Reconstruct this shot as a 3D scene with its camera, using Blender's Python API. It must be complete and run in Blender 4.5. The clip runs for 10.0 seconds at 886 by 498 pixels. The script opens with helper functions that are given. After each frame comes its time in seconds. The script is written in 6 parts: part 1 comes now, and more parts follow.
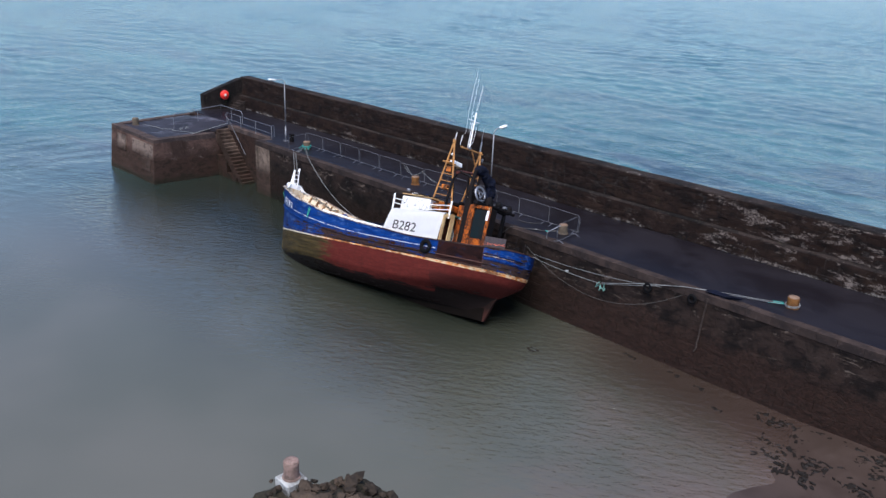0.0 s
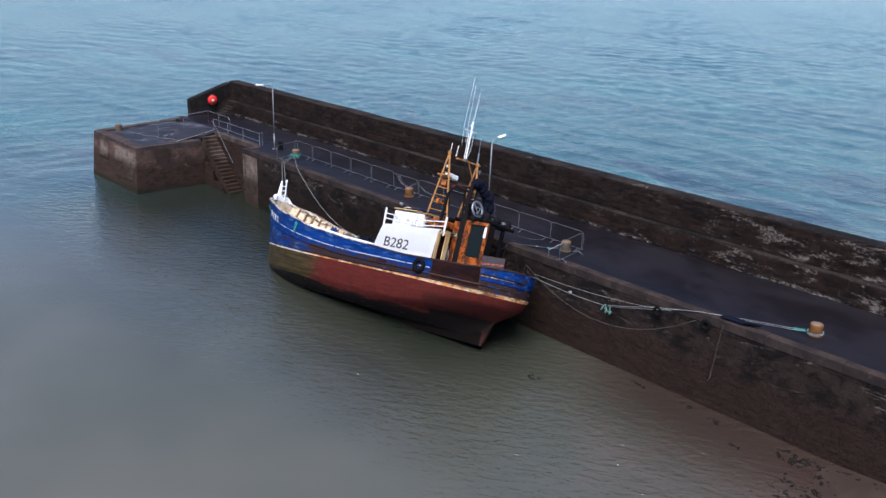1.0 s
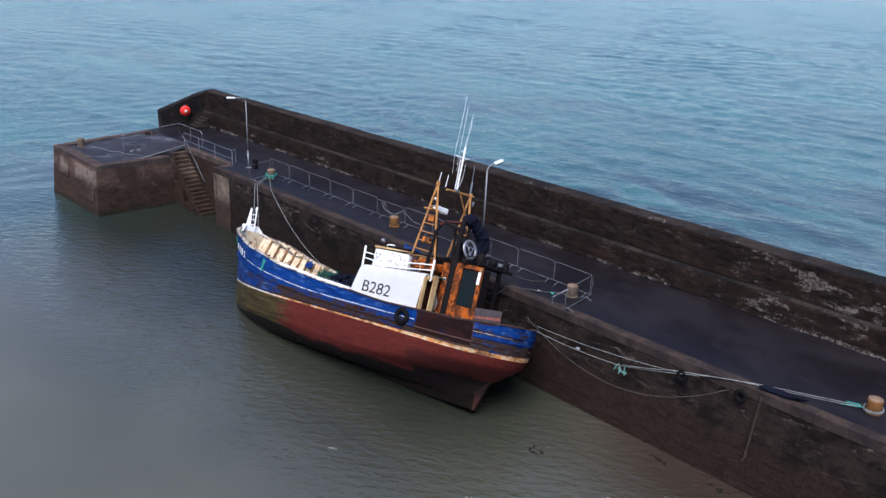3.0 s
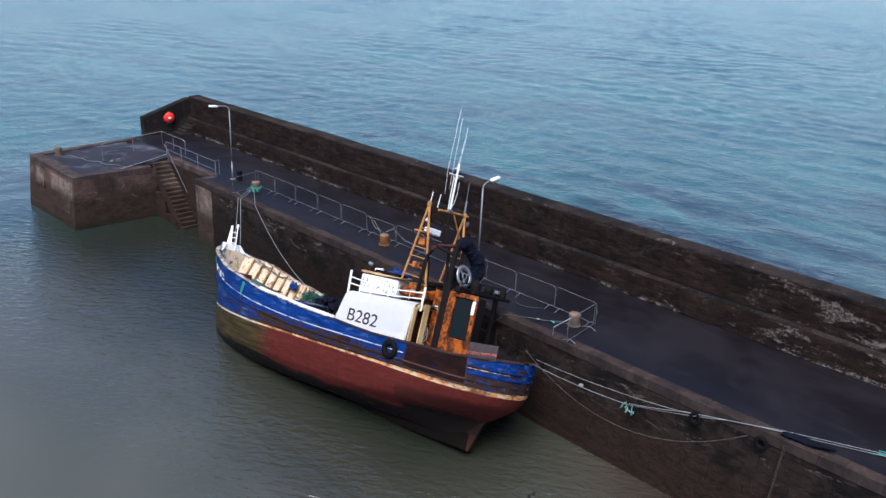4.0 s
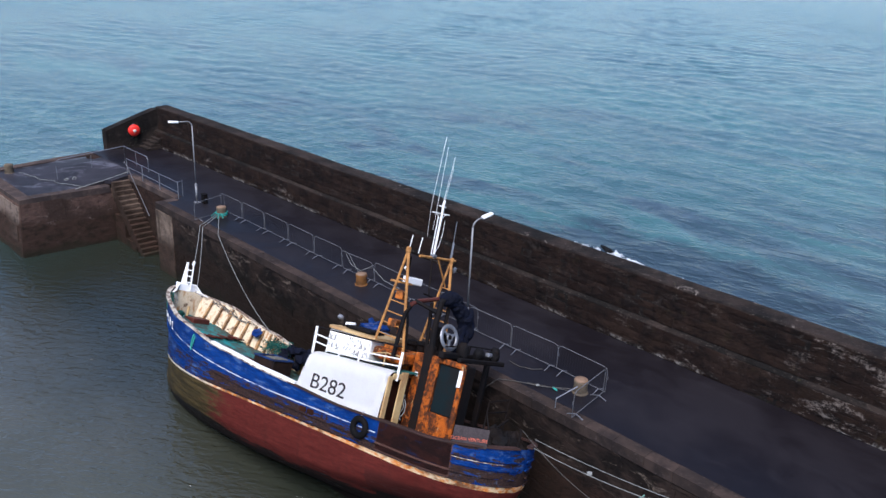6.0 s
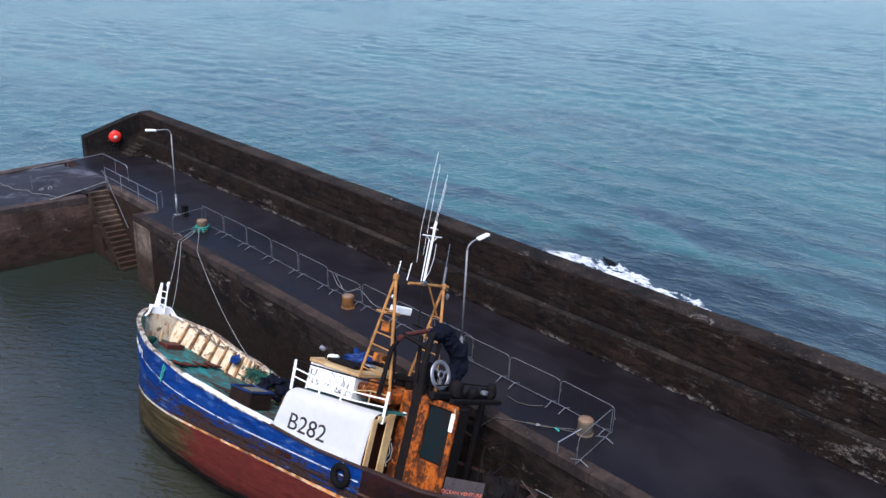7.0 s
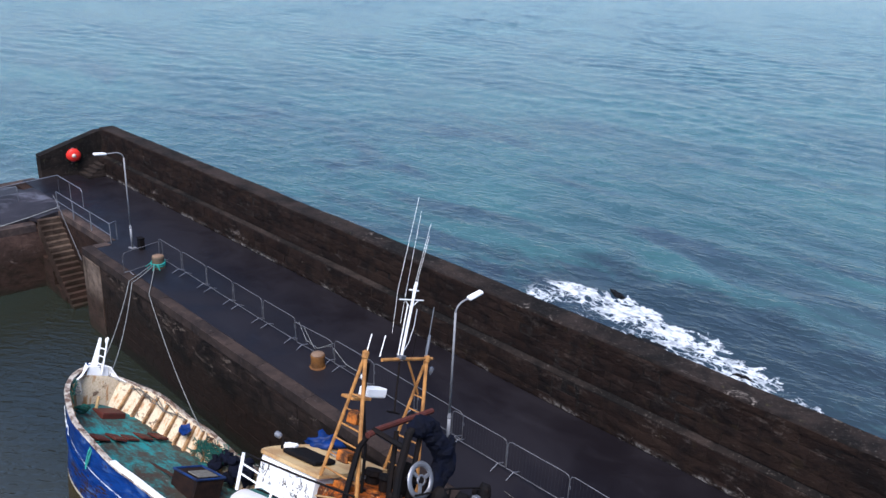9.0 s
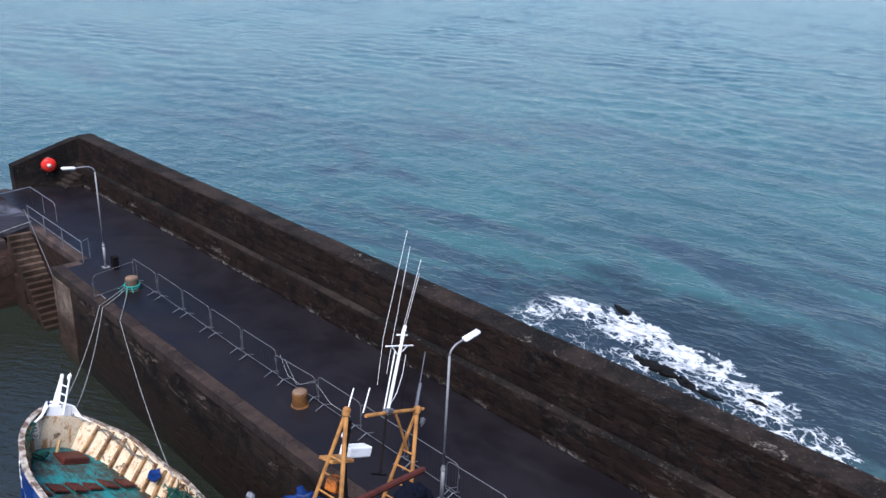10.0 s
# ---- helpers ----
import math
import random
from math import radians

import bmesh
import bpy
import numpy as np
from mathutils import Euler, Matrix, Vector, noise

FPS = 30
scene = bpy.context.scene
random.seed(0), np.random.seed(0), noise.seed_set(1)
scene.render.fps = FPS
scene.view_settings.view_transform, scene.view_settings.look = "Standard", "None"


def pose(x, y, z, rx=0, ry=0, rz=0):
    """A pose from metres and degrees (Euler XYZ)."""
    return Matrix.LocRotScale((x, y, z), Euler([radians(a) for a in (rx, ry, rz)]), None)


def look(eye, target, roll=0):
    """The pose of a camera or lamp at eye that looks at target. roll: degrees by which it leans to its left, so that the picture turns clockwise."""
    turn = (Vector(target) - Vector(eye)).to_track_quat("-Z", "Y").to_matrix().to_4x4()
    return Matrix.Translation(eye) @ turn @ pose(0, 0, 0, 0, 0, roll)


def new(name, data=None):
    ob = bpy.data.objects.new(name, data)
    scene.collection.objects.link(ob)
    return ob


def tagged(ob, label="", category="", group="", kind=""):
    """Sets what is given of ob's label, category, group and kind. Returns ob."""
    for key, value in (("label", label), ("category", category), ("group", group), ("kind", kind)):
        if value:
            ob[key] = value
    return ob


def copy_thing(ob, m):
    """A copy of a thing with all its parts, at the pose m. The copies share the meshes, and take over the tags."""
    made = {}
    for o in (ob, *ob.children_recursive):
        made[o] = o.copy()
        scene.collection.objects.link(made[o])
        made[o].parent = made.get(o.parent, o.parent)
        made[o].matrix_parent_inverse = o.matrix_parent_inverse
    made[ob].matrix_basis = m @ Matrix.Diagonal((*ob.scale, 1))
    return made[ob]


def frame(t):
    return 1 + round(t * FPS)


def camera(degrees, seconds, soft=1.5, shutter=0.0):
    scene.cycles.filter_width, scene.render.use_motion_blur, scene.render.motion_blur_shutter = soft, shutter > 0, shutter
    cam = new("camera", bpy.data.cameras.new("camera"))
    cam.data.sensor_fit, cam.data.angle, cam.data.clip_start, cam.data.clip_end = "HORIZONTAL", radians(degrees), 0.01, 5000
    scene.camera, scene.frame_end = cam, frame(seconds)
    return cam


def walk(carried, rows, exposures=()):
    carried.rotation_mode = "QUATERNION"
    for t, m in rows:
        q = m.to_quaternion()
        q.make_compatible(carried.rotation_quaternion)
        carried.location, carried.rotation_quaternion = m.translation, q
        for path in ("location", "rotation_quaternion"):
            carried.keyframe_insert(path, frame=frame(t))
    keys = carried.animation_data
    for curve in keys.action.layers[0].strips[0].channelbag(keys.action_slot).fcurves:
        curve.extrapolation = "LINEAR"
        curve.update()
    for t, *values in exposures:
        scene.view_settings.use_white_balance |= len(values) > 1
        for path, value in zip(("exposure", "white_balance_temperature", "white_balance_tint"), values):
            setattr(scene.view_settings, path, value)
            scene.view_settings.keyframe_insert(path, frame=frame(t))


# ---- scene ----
cam = camera(60.0, 10.0)
ROWS = [
    (0.0, (1.832, -0.594, 14.847), (-11.331, 12.751, 7.873), 2.661),
    (0.5, (0.829, 0.536, 14.793), (-12.323, 13.898, 7.831), 2.663),
    (1.0, (-0.184, 1.689, 14.786), (-13.325, 15.065, 7.832), 2.663),
    (1.5, (-1.200, 2.857, 14.813), (-14.326, 16.240, 7.840), 2.665),
    (2.0, (-2.215, 4.035, 14.862), (-15.336, 17.414, 7.869), 2.670),
    (2.5, (-3.224, 5.217, 14.924), (-16.333, 18.598, 7.917), 2.680),
    (3.0, (-4.223, 6.397, 14.989), (-17.315, 19.791, 7.976), 2.695),
    (3.5, (-5.209, 7.570, 15.051), (-18.283, 20.979, 8.032), 2.717),
    (4.0, (-6.180, 8.735, 15.105), (-19.238, 22.157, 8.081), 2.745),
    (4.5, (-7.136, 9.886, 15.147), (-20.181, 23.317, 8.115), 2.779),
    (5.0, (-8.076, 11.024, 15.174), (-21.101, 24.470, 8.135), 2.818),
    (5.5, (-8.999, 12.145, 15.185), (-22.006, 25.601, 8.132), 2.860),
    (6.0, (-9.909, 13.251, 15.182), (-22.902, 26.717, 8.121), 2.903),
    (6.5, (-10.806, 14.340, 15.165), (-23.786, 27.816, 8.101), 2.944),
    (7.0, (-11.693, 15.414, 15.140), (-24.660, 28.901, 8.073), 2.982),
    (7.5, (-12.575, 16.474, 15.111), (-25.539, 29.978, 8.071), 3.011),
    (8.0, (-13.455, 17.523, 15.085), (-26.411, 31.045, 8.064), 3.028),
    (8.5, (-14.340, 18.564, 15.070), (-27.304, 32.087, 8.063), 3.029),
    (9.0, (-15.235, 19.602, 15.076), (-28.172, 33.150, 8.069), 3.009),
    (9.5, (-16.148, 20.640, 15.114), (-29.062, 34.200, 8.088), 2.962),
    (10.0, (-17.086, 21.684, 15.196), (-29.957, 35.255, 8.113), 2.881),
]
walk(cam, [(t, look(eye, target, roll)) for t, eye, target, roll in ROWS], [(0.0, 1.12, 5650, 12.5), (10.0, 1.12, 5650, 12.5)])

# ---- light: an overcast, bluish evening ----
world = bpy.data.worlds.new("sky")
scene.world = world
world.use_nodes = True
wn = world.node_tree.nodes
sky = wn.new("ShaderNodeTexSky")
sky.sky_type = "NISHITA"
sky.sun_disc = False
sky.sun_elevation = radians(60)
sky.sun_rotation = radians(147)
sky.air_density = 1.0
sky.dust_density = 0.3
sky.ozone_density = 1.5
wn["Background"].inputs["Strength"].default_value = 0.072
world.node_tree.links.new(sky.outputs["Color"], wn["Background"].inputs["Color"])

sun_data = bpy.data.lights.new("sun", "SUN")
sun_data.energy = 2.75
sun_data.angle = radians(40)
sun_data.color = (1.0, 0.9, 0.8)
sun = new("sun", sun_data)
sun.matrix_world = look((0, 0, 100), (-22.0, 34.0, 28))

# ---- materials ----


def rgb(c):
    return (c[0], c[1], c[2], 1.0)


class Nodes:
    """A short way to write a node material."""

    def __init__(self, name, rough=0.8, metal=0.0, spec=0.5):
        self.mat = bpy.data.materials.new(name)
        self.mat.use_nodes = True
        self.tree = self.mat.node_tree
        self.n = self.tree.nodes
        self.bsdf = self.n["Principled BSDF"]
        self.bsdf.inputs["Roughness"].default_value = rough
        self.bsdf.inputs["Metallic"].default_value = metal
        self.bsdf.inputs["Specular IOR Level"].default_value = spec
        self.coord = self.n.new("ShaderNodeTexCoord")
        self.space = self.coord.outputs["Object"]

    def world_space(self):
        self.space = self.n.new("ShaderNodeNewGeometry").outputs["Position"]
        return self

    def link(self, a, b):
        self.tree.links.new(a, b)

    def mapped(self, scale=(1, 1, 1), off=(0, 0, 0), rot=(0, 0, 0)):
        source = self.space
        if any(rot):
            turn = self.n.new("ShaderNodeMapping")
            turn.inputs["Rotation"].default_value = rot
            self.link(source, turn.inputs["Vector"])
            source = turn.outputs["Vector"]
        m = self.n.new("ShaderNodeMapping")
        m.inputs["Scale"].default_value = scale
        m.inputs["Location"].default_value = off
        self.link(source, m.inputs["Vector"])
        return m.outputs["Vector"]

    def noise(self, scale, detail=4.0, rough=0.6, dist=0.0, stretch=(1, 1, 1), off=(0, 0, 0), rot=(0, 0, 0)):
        t = self.n.new("ShaderNodeTexNoise")
        t.inputs["Scale"].default_value = scale
        t.inputs["Detail"].default_value = detail
        t.inputs["Roughness"].default_value = rough
        t.inputs["Distortion"].default_value = dist
        self.link(self.mapped(stretch, off, rot), t.inputs["Vector"])
        return t.outputs["Fac"]

    def ramp(self, fac, lo, hi, a=0.0, b=1.0):
        m = self.n.new("ShaderNodeMapRange")
        m.interpolation_type = "SMOOTHSTEP"
        for key, v in (("From Min", lo), ("From Max", hi), ("To Min", a), ("To Max", b)):
            m.inputs[key].default_value = v
        self.link(fac, m.inputs["Value"])
        return m.outputs["Result"]

    def math(self, op, a, b=None, c=None):
        m = self.n.new("ShaderNodeMath")
        m.operation = op
        for i, v in enumerate((a, b, c)):
            if v is None:
                continue
            if isinstance(v, (int, float)):
                m.inputs[i].default_value = v
            else:
                self.link(v, m.inputs[i])
        return m.outputs["Value"]

    def axes(self):
        s = self.n.new("ShaderNodeSeparateXYZ")
        self.link(self.space, s.inputs["Vector"])
        return s.outputs["X"], s.outputs["Y"], s.outputs["Z"]

    def random(self):
        return self.n.new("ShaderNodeObjectInfo").outputs["Random"]

    def island(self):
        return self.n.new("ShaderNodeNewGeometry").outputs["Random Per Island"]

    def mix(self, fac, a, b, mode="MIX"):
        m = self.n.new("ShaderNodeMix")
        m.data_type = "RGBA"
        m.blend_type = mode
        for i, v in ((0, fac), (6, a), (7, b)):
            if isinstance(v, (int, float)):
                m.inputs[i].default_value = v
            elif isinstance(v, tuple):
                m.inputs[i].default_value = rgb(v)
            else:
                self.link(v, m.inputs[i])
        return m.outputs[2]

    def bump(self, height, strength=0.4, distance=0.02, normal=None):
        b = self.n.new("ShaderNodeBump")
        b.inputs["Strength"].default_value = strength
        b.inputs["Distance"].default_value = distance
        self.link(height, b.inputs["Height"])
        if normal is not None:
            self.link(normal, b.inputs["Normal"])
        self.link(b.outputs["Normal"], self.bsdf.inputs["Normal"])
        return b.outputs["Normal"]

    def done(self, color=None, rough=None):
        if color is not None:
            if isinstance(color, tuple):
                self.bsdf.inputs["Base Color"].default_value = rgb(color)
            else:
                self.link(color, self.bsdf.inputs["Base Color"])
        if rough is not None:
            self.link(rough, self.bsdf.inputs["Roughness"])
        return self.mat


def worn(name, base, dark, light=None, scale=1.0, rough=0.7, metal=0.0, bump=0.3, depth=0.01, vary=0.5, spec=0.22):
    """A surface of one colour with stains, grain and relief."""
    k = Nodes(name, rough, metal, spec)
    big = k.ramp(k.noise(0.7 * scale, 5, 0.65), 0.38, 0.66, 0, vary * 1.4)
    fine = k.noise(14 * scale, 6, 0.7)
    c = k.mix(big, base, dark)
    c = k.mix(k.ramp(fine, 0.45, 0.75, 0, 0.55), c, light or tuple(min(1, v * 1.5) for v in base))
    c = k.mix(k.ramp(fine, 0.45, 0.25, 0, 0.5), c, dark)
    k.bump(fine, bump, depth)
    return k.done(c)


def masonry(name, base, dark, pale, damp=True, patches=0.62):
    """Old harbour stone: black weathering, lichen, pale scars, and weed below the tide mark."""
    k = Nodes(name, 0.9, 0, 0.08).world_space()
    x, y, z = k.axes()
    big = k.noise(0.35, 6, 0.65, 0.4)
    mid = k.noise(1.7, 6, 0.7, 0.3, (1, 1, 1.8))
    fine = k.noise(9, 6, 0.75)
    c = k.mix(k.ramp(big, 0.36, 0.62), base, dark)
    c = k.mix(k.ramp(mid, 0.5, 0.72, 0, 0.8), c, dark)
    run = k.noise(2.2, 5, 0.6, 0, (1, 1, 0.12), (7, 3, 0))
    c = k.mix(k.ramp(run, 0.56, 0.74, 0, 0.6), c, tuple(v * 0.45 for v in dark))
    scar = k.math("MULTIPLY", k.ramp(k.noise(0.9, 5, 0.7, 0.8, (1, 1, 2.2), (3, 9, 4)), patches, patches + 0.08), k.ramp(fine, 0.4, 0.6))
    c = k.mix(k.math("MULTIPLY", scar, 0.75), c, pale)
    c = k.mix(k.ramp(fine, 0.55, 0.8, 0, 0.45), c, pale)
    lichen = k.ramp(k.noise(2.6, 4, 0.6, 0.2, (1, 1, 1), (11, 5, 2)), 0.66, 0.74, 0, 0.35)
    c = k.mix(lichen, c, (0.13, 0.12, 0.05))
    if damp:
        wob = k.math("ADD", z, k.ramp(big, 0.2, 0.8, -0.5, 0.5))
        tide = k.ramp(wob, -1.9, -2.7)
        weed = k.mix(k.ramp(mid, 0.4, 0.65), (0.046, 0.027, 0.02), (0.022, 0.016, 0.011))
        c = k.mix(k.math("MULTIPLY", tide, 0.85), c, weed)
        low = k.ramp(wob, -3.9, -4.5)
        c = k.mix(k.math("MULTIPLY", low, 0.6), c, (0.016, 0.018, 0.011))
    k.bump(k.math("ADD", fine, k.math("MULTIPLY", mid, 2.5)), 0.8, 0.05)
    return k.done(c)


STONE = (0.034, 0.025, 0.021)
STONE_DARK = (0.009, 0.008, 0.0075)
STONE_PALE = (0.34, 0.29, 0.25)
m_wall = masonry("weathered harbour stone", STONE, STONE_DARK, STONE_PALE)
m_quay = masonry("tidal quay stone", (0.036, 0.021, 0.016), (0.011, 0.008, 0.007), (0.2, 0.145, 0.115), True, 0.66)


def coping_mat(name="worn coping stone", gain=1.0):
    k = Nodes(name, 0.9, 0, 0.1).world_space()
    fine = k.noise(7, 6, 0.72)
    c = k.mix(k.random(), (0.03 * gain, 0.0215 * gain, 0.018 * gain), (0.04 * gain, 0.028 * gain, 0.0235 * gain))
    c = k.mix(k.ramp(k.noise(0.8, 6, 0.7, 0.3), 0.38, 0.62, 0, 0.9), c, (0.016 * gain, 0.0125 * gain, 0.012 * gain))
    c = k.mix(k.ramp(fine, 0.55, 0.78, 0, 0.5), c, (0.17, 0.135, 0.12))
    k.bump(fine, 0.6, 0.03)
    return k.done(c)


m_coping = coping_mat("worn coping stone", 1.3)


def tarmac_mat():
    k = Nodes("damp tarmac", 0.5, 0, 0.24).world_space()
    big = k.noise(0.22, 5, 0.6, 0.3)
    fine = k.noise(22, 4, 0.7)
    c = k.mix(k.ramp(big, 0.35, 0.65), (0.0068, 0.0054, 0.007), (0.0115, 0.0094, 0.0118))
    c = k.mix(k.ramp(k.noise(1.3, 6, 0.7, 0.5, (0.35, 1, 1)), 0.52, 0.75, 0, 0.6), c, (0.017, 0.015, 0.018))
    c = k.mix(k.ramp(fine, 0.5, 0.8, 0, 0.5), c, (0.045, 0.04, 0.045))
    k.bump(fine, 0.35, 0.008)
    return k.done(c, k.ramp(big, 0.35, 0.6, 0.34, 0.55))


m_tarmac = tarmac_mat()


def water_mat():
    """Murky harbour water that pales over sand, and the clearer teal sea beyond the wall; some reflection is in the
    colour.
    """
    k = Nodes("harbour and sea water", 0.06, 0, 0.2).world_space()
    x, y, z = k.axes()
    sea = k.ramp(y, 38, 44)
    left = k.math("SUBTRACT", k.math("MULTIPLY", x, -1.0), k.math("MULTIPLY", k.math("SUBTRACT", y, 28), 0.55))
    sea = k.math("MAXIMUM", sea, k.ramp(left, 52, 100))
    depth = k.noise(0.03, 3, 0.5, 0.5, (1, 1.8, 1))
    teal = k.mix(k.ramp(depth, 0.34, 0.66), (0.034, 0.076, 0.086), (0.043, 0.110, 0.112))
    # paled towards the right: sheen of the brighter sky, mixed into the base colour
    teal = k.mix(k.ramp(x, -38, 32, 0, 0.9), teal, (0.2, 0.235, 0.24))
    wrack = k.ramp(k.noise(0.05, 4, 0.6, 0.8, (0.7, 1.8, 1), (20, 4, 0)), 0.5, 0.66)
    near = k.math("MULTIPLY", wrack, k.ramp(y, 150, 60))
    teal = k.mix(k.math("MULTIPLY", near, 0.8), teal, (0.026, 0.036, 0.054))
    murk = k.mix(k.ramp(k.noise(0.06, 3, 0.5), 0.35, 0.65), (0.08, 0.08, 0.057), (0.106, 0.1, 0.076))
    # darker by boat and quay: their dark reflection, put into the colour
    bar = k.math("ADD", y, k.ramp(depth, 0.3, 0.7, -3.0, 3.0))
    mirror_patch = k.math("MULTIPLY", k.ramp(bar, 14, 28), k.math("MULTIPLY", k.ramp(x, -82, -64, 0.25, 1.0), k.ramp(x, -17, -27, 0.3, 1.0)))
    murk = k.mix(mirror_patch, murk, (0.016, 0.019, 0.013))
    shore = k.math("ADD", k.math("MULTIPLY", k.math("ADD", x, 12), 0.075), k.math("MULTIPLY", k.math("SUBTRACT", y, 26), 0.012))
    shore = k.math("ADD", shore, k.ramp(k.noise(0.16, 4, 0.6, 0.5), 0.3, 0.7, -0.22, 0.22))
    murk = k.mix(k.ramp(shore, -0.45, 0.75), murk, (0.115, 0.08, 0.065))
    # brown shallows at the quay foot, darkened for the wall's painted reflection
    silt_mirror = k.math("MULTIPLY", k.ramp(y, 26, 32.5), k.ramp(k.math("ADD", x, k.ramp(depth, 0.3, 0.7, -4.0, 4.0)), -26, -13))
    murk = k.mix(k.math("MULTIPLY", silt_mirror, 0.88), murk, (0.03, 0.019, 0.0145))
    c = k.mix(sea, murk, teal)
    # breaking wash over the rocks beyond the wall: a solid front, then a net of foam
    fx = k.math("MULTIPLY", k.math("ADD", x, 36.5), 0.13)
    line = k.math("SUBTRACT", y, k.math("SUBTRACT", k.ramp(fx, -0.6, 0.1, 60.6, 59.3), k.math("MULTIPLY", k.math("MULTIPLY", fx, fx), 1.6)))
    line = k.math("ADD", line, k.ramp(k.noise(0.45, 5, 0.65, 0.5, (1, 1, 1), (3, 3, 0)), 0.3, 0.7, -1.2, 1.2))
    span = k.math("MULTIPLY", k.ramp(fx, 3.4, 2.4), k.ramp(fx, -1.0, -0.4))
    body = k.math("MULTIPLY", k.math("MULTIPLY", k.ramp(line, 0.5, -0.3), k.ramp(y, 43, 47)), span)
    crest = k.math("MULTIPLY", k.ramp(line, -2.6, -0.6), k.ramp(fx, 1.6, 0.4, 0.35, 1.0))
    warp = k.n.new("ShaderNodeVectorMath")
    warp.operation = "ADD"
    wob = k.n.new("ShaderNodeTexNoise")
    wob.inputs["Scale"].default_value, wob.inputs["Detail"].default_value = 0.9, 4.0
    k.link(k.space, wob.inputs["Vector"])
    k.link(wob.outputs["Color"], warp.inputs[0])
    k.link(k.mapped((0.62, 0.95, 1), (0, 0, 0), (0, 0, 0.45)), warp.inputs[1])

    def net(scale):
        v = k.n.new("ShaderNodeTexVoronoi")
        v.feature = "DISTANCE_TO_EDGE"
        v.inputs["Scale"].default_value = scale
        k.link(warp.outputs["Vector"], v.inputs["Vector"])
        return v.outputs["Distance"]

    clump = k.noise(0.35, 5, 0.65, 0.6, (1, 1.3, 1), (2, 8, 0))
    broken = k.noise(1.6, 6, 0.75, 0.3, (1, 1.3, 1), (5, 1, 0))
    thick = k.math("ADD", k.math("MULTIPLY", crest, 0.2), k.ramp(clump, 0.35, 0.68, -0.05, 0.09))
    cells = k.math("MINIMUM", k.math("MULTIPLY", net(1.7), 1.0), k.math("ADD", k.math("MULTIPLY", net(4.2), 1.0), k.ramp(broken, 0.35, 0.62, 0.14, 0.0)))
    foam = k.ramp(k.math("SUBTRACT", cells, thick), 0.06, -0.06)
    foam = k.math("MULTIPLY", foam, k.ramp(broken, 0.34, 0.58, 0.2, 1.0))
    foam = k.math("MULTIPLY", foam, k.ramp(body, 0.05, 0.4))
    offx = k.math("MULTIPLY", k.math("ADD", x, 32.5), 0.065)
    offy = k.math("MULTIPLY", k.math("SUBTRACT", y, 59.5), 0.14)
    reef = k.math("ADD", k.math("ADD", k.math("MULTIPLY", offx, offx), k.math("MULTIPLY", offy, offy)), k.ramp(clump, 0.3, 0.7, -0.4, 0.4))
    c = k.mix(k.math("MULTIPLY", k.ramp(reef, 1.5, 0.4), 0.8), c, (0.016, 0.02, 0.032))
    c = k.mix(foam, c, (0.66, 0.69, 0.72))
    # waves
    rip = k.noise(2.1, 3, 0.55, 0.4, (0.7, 1.6, 1), (0, 0, 0), (0, 0, -0.6))
    chop = k.noise(1.2, 3, 0.5, 0.0, (0.7, 1.25, 1), (4, 0, 0), (0, 0, -0.2))
    lop = k.noise(2.2, 2, 0.5, 0.0, (0.6, 1.2, 1), (1, 6, 0), (0, 0, -0.05))
    h_in = k.math("MULTIPLY", k.math("MULTIPLY", rip, k.math("MULTIPLY", k.ramp(y, 15, 24, 0.06, 1.0), k.ramp(x, -72, -60, 0.35, 1.0))), 0.11)
    h_out = k.math("ADD", k.ramp(chop, 0.4, 0.85, 0, 0.075), k.ramp(lop, 0.4, 0.85, 0, 0.02))
    mixh = k.n.new("ShaderNodeMix")
    k.link(sea, mixh.inputs[0]); k.link(h_in, mixh.inputs[2]); k.link(h_out, mixh.inputs[3])
    k.bump(mixh.outputs[0], 1.0, 1.0)
    rough = k.math("ADD", k.ramp(sea, 0, 1, 0.1, 0.2), k.math("MULTIPLY", foam, 0.6))
    k.link(k.ramp(sea, 0, 1, 0.9, 0.3), k.bsdf.inputs["Specular IOR Level"])
    return k.done(c, rough)


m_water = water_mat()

m_galv = worn("galvanised steel", (0.25, 0.255, 0.28), (0.14, 0.14, 0.15), (0.38, 0.38, 0.4), 2, 0.45, 0.6, 0.1)
m_white = worn("chalky white paint", (0.88, 0.87, 0.85), (0.7, 0.64, 0.58), (0.9, 0.9, 0.89), 1.2, 0.5, 0, 0.1, 0.004, 0.15)
m_orange = worn("rusty orange paint", (0.46, 0.13, 0.016), (0.03, 0.012, 0.008), (0.58, 0.22, 0.035), 2.6, 0.6, 0, 0.4, 0.01, 0.95)
m_ochre = worn("ochre mast paint", (0.43, 0.2, 0.055), (0.12, 0.05, 0.018), (0.52, 0.3, 0.12), 4, 0.55, 0, 0.3)
m_cream = worn("cream paint with rust", (0.6, 0.43, 0.2), (0.33, 0.15, 0.05), (0.68, 0.55, 0.34), 1.5, 0.55, 0, 0.3)
m_black = worn("tarry black steel", (0.006, 0.006, 0.007), (0.013, 0.008, 0.006), (0.018, 0.015, 0.014), 2, 0.75, 0, 0.4, 0.01, 0.5, 0.08)
m_rope = worn("pale mooring rope", (0.23, 0.235, 0.225), (0.1, 0.1, 0.1), None, 6, 0.8)
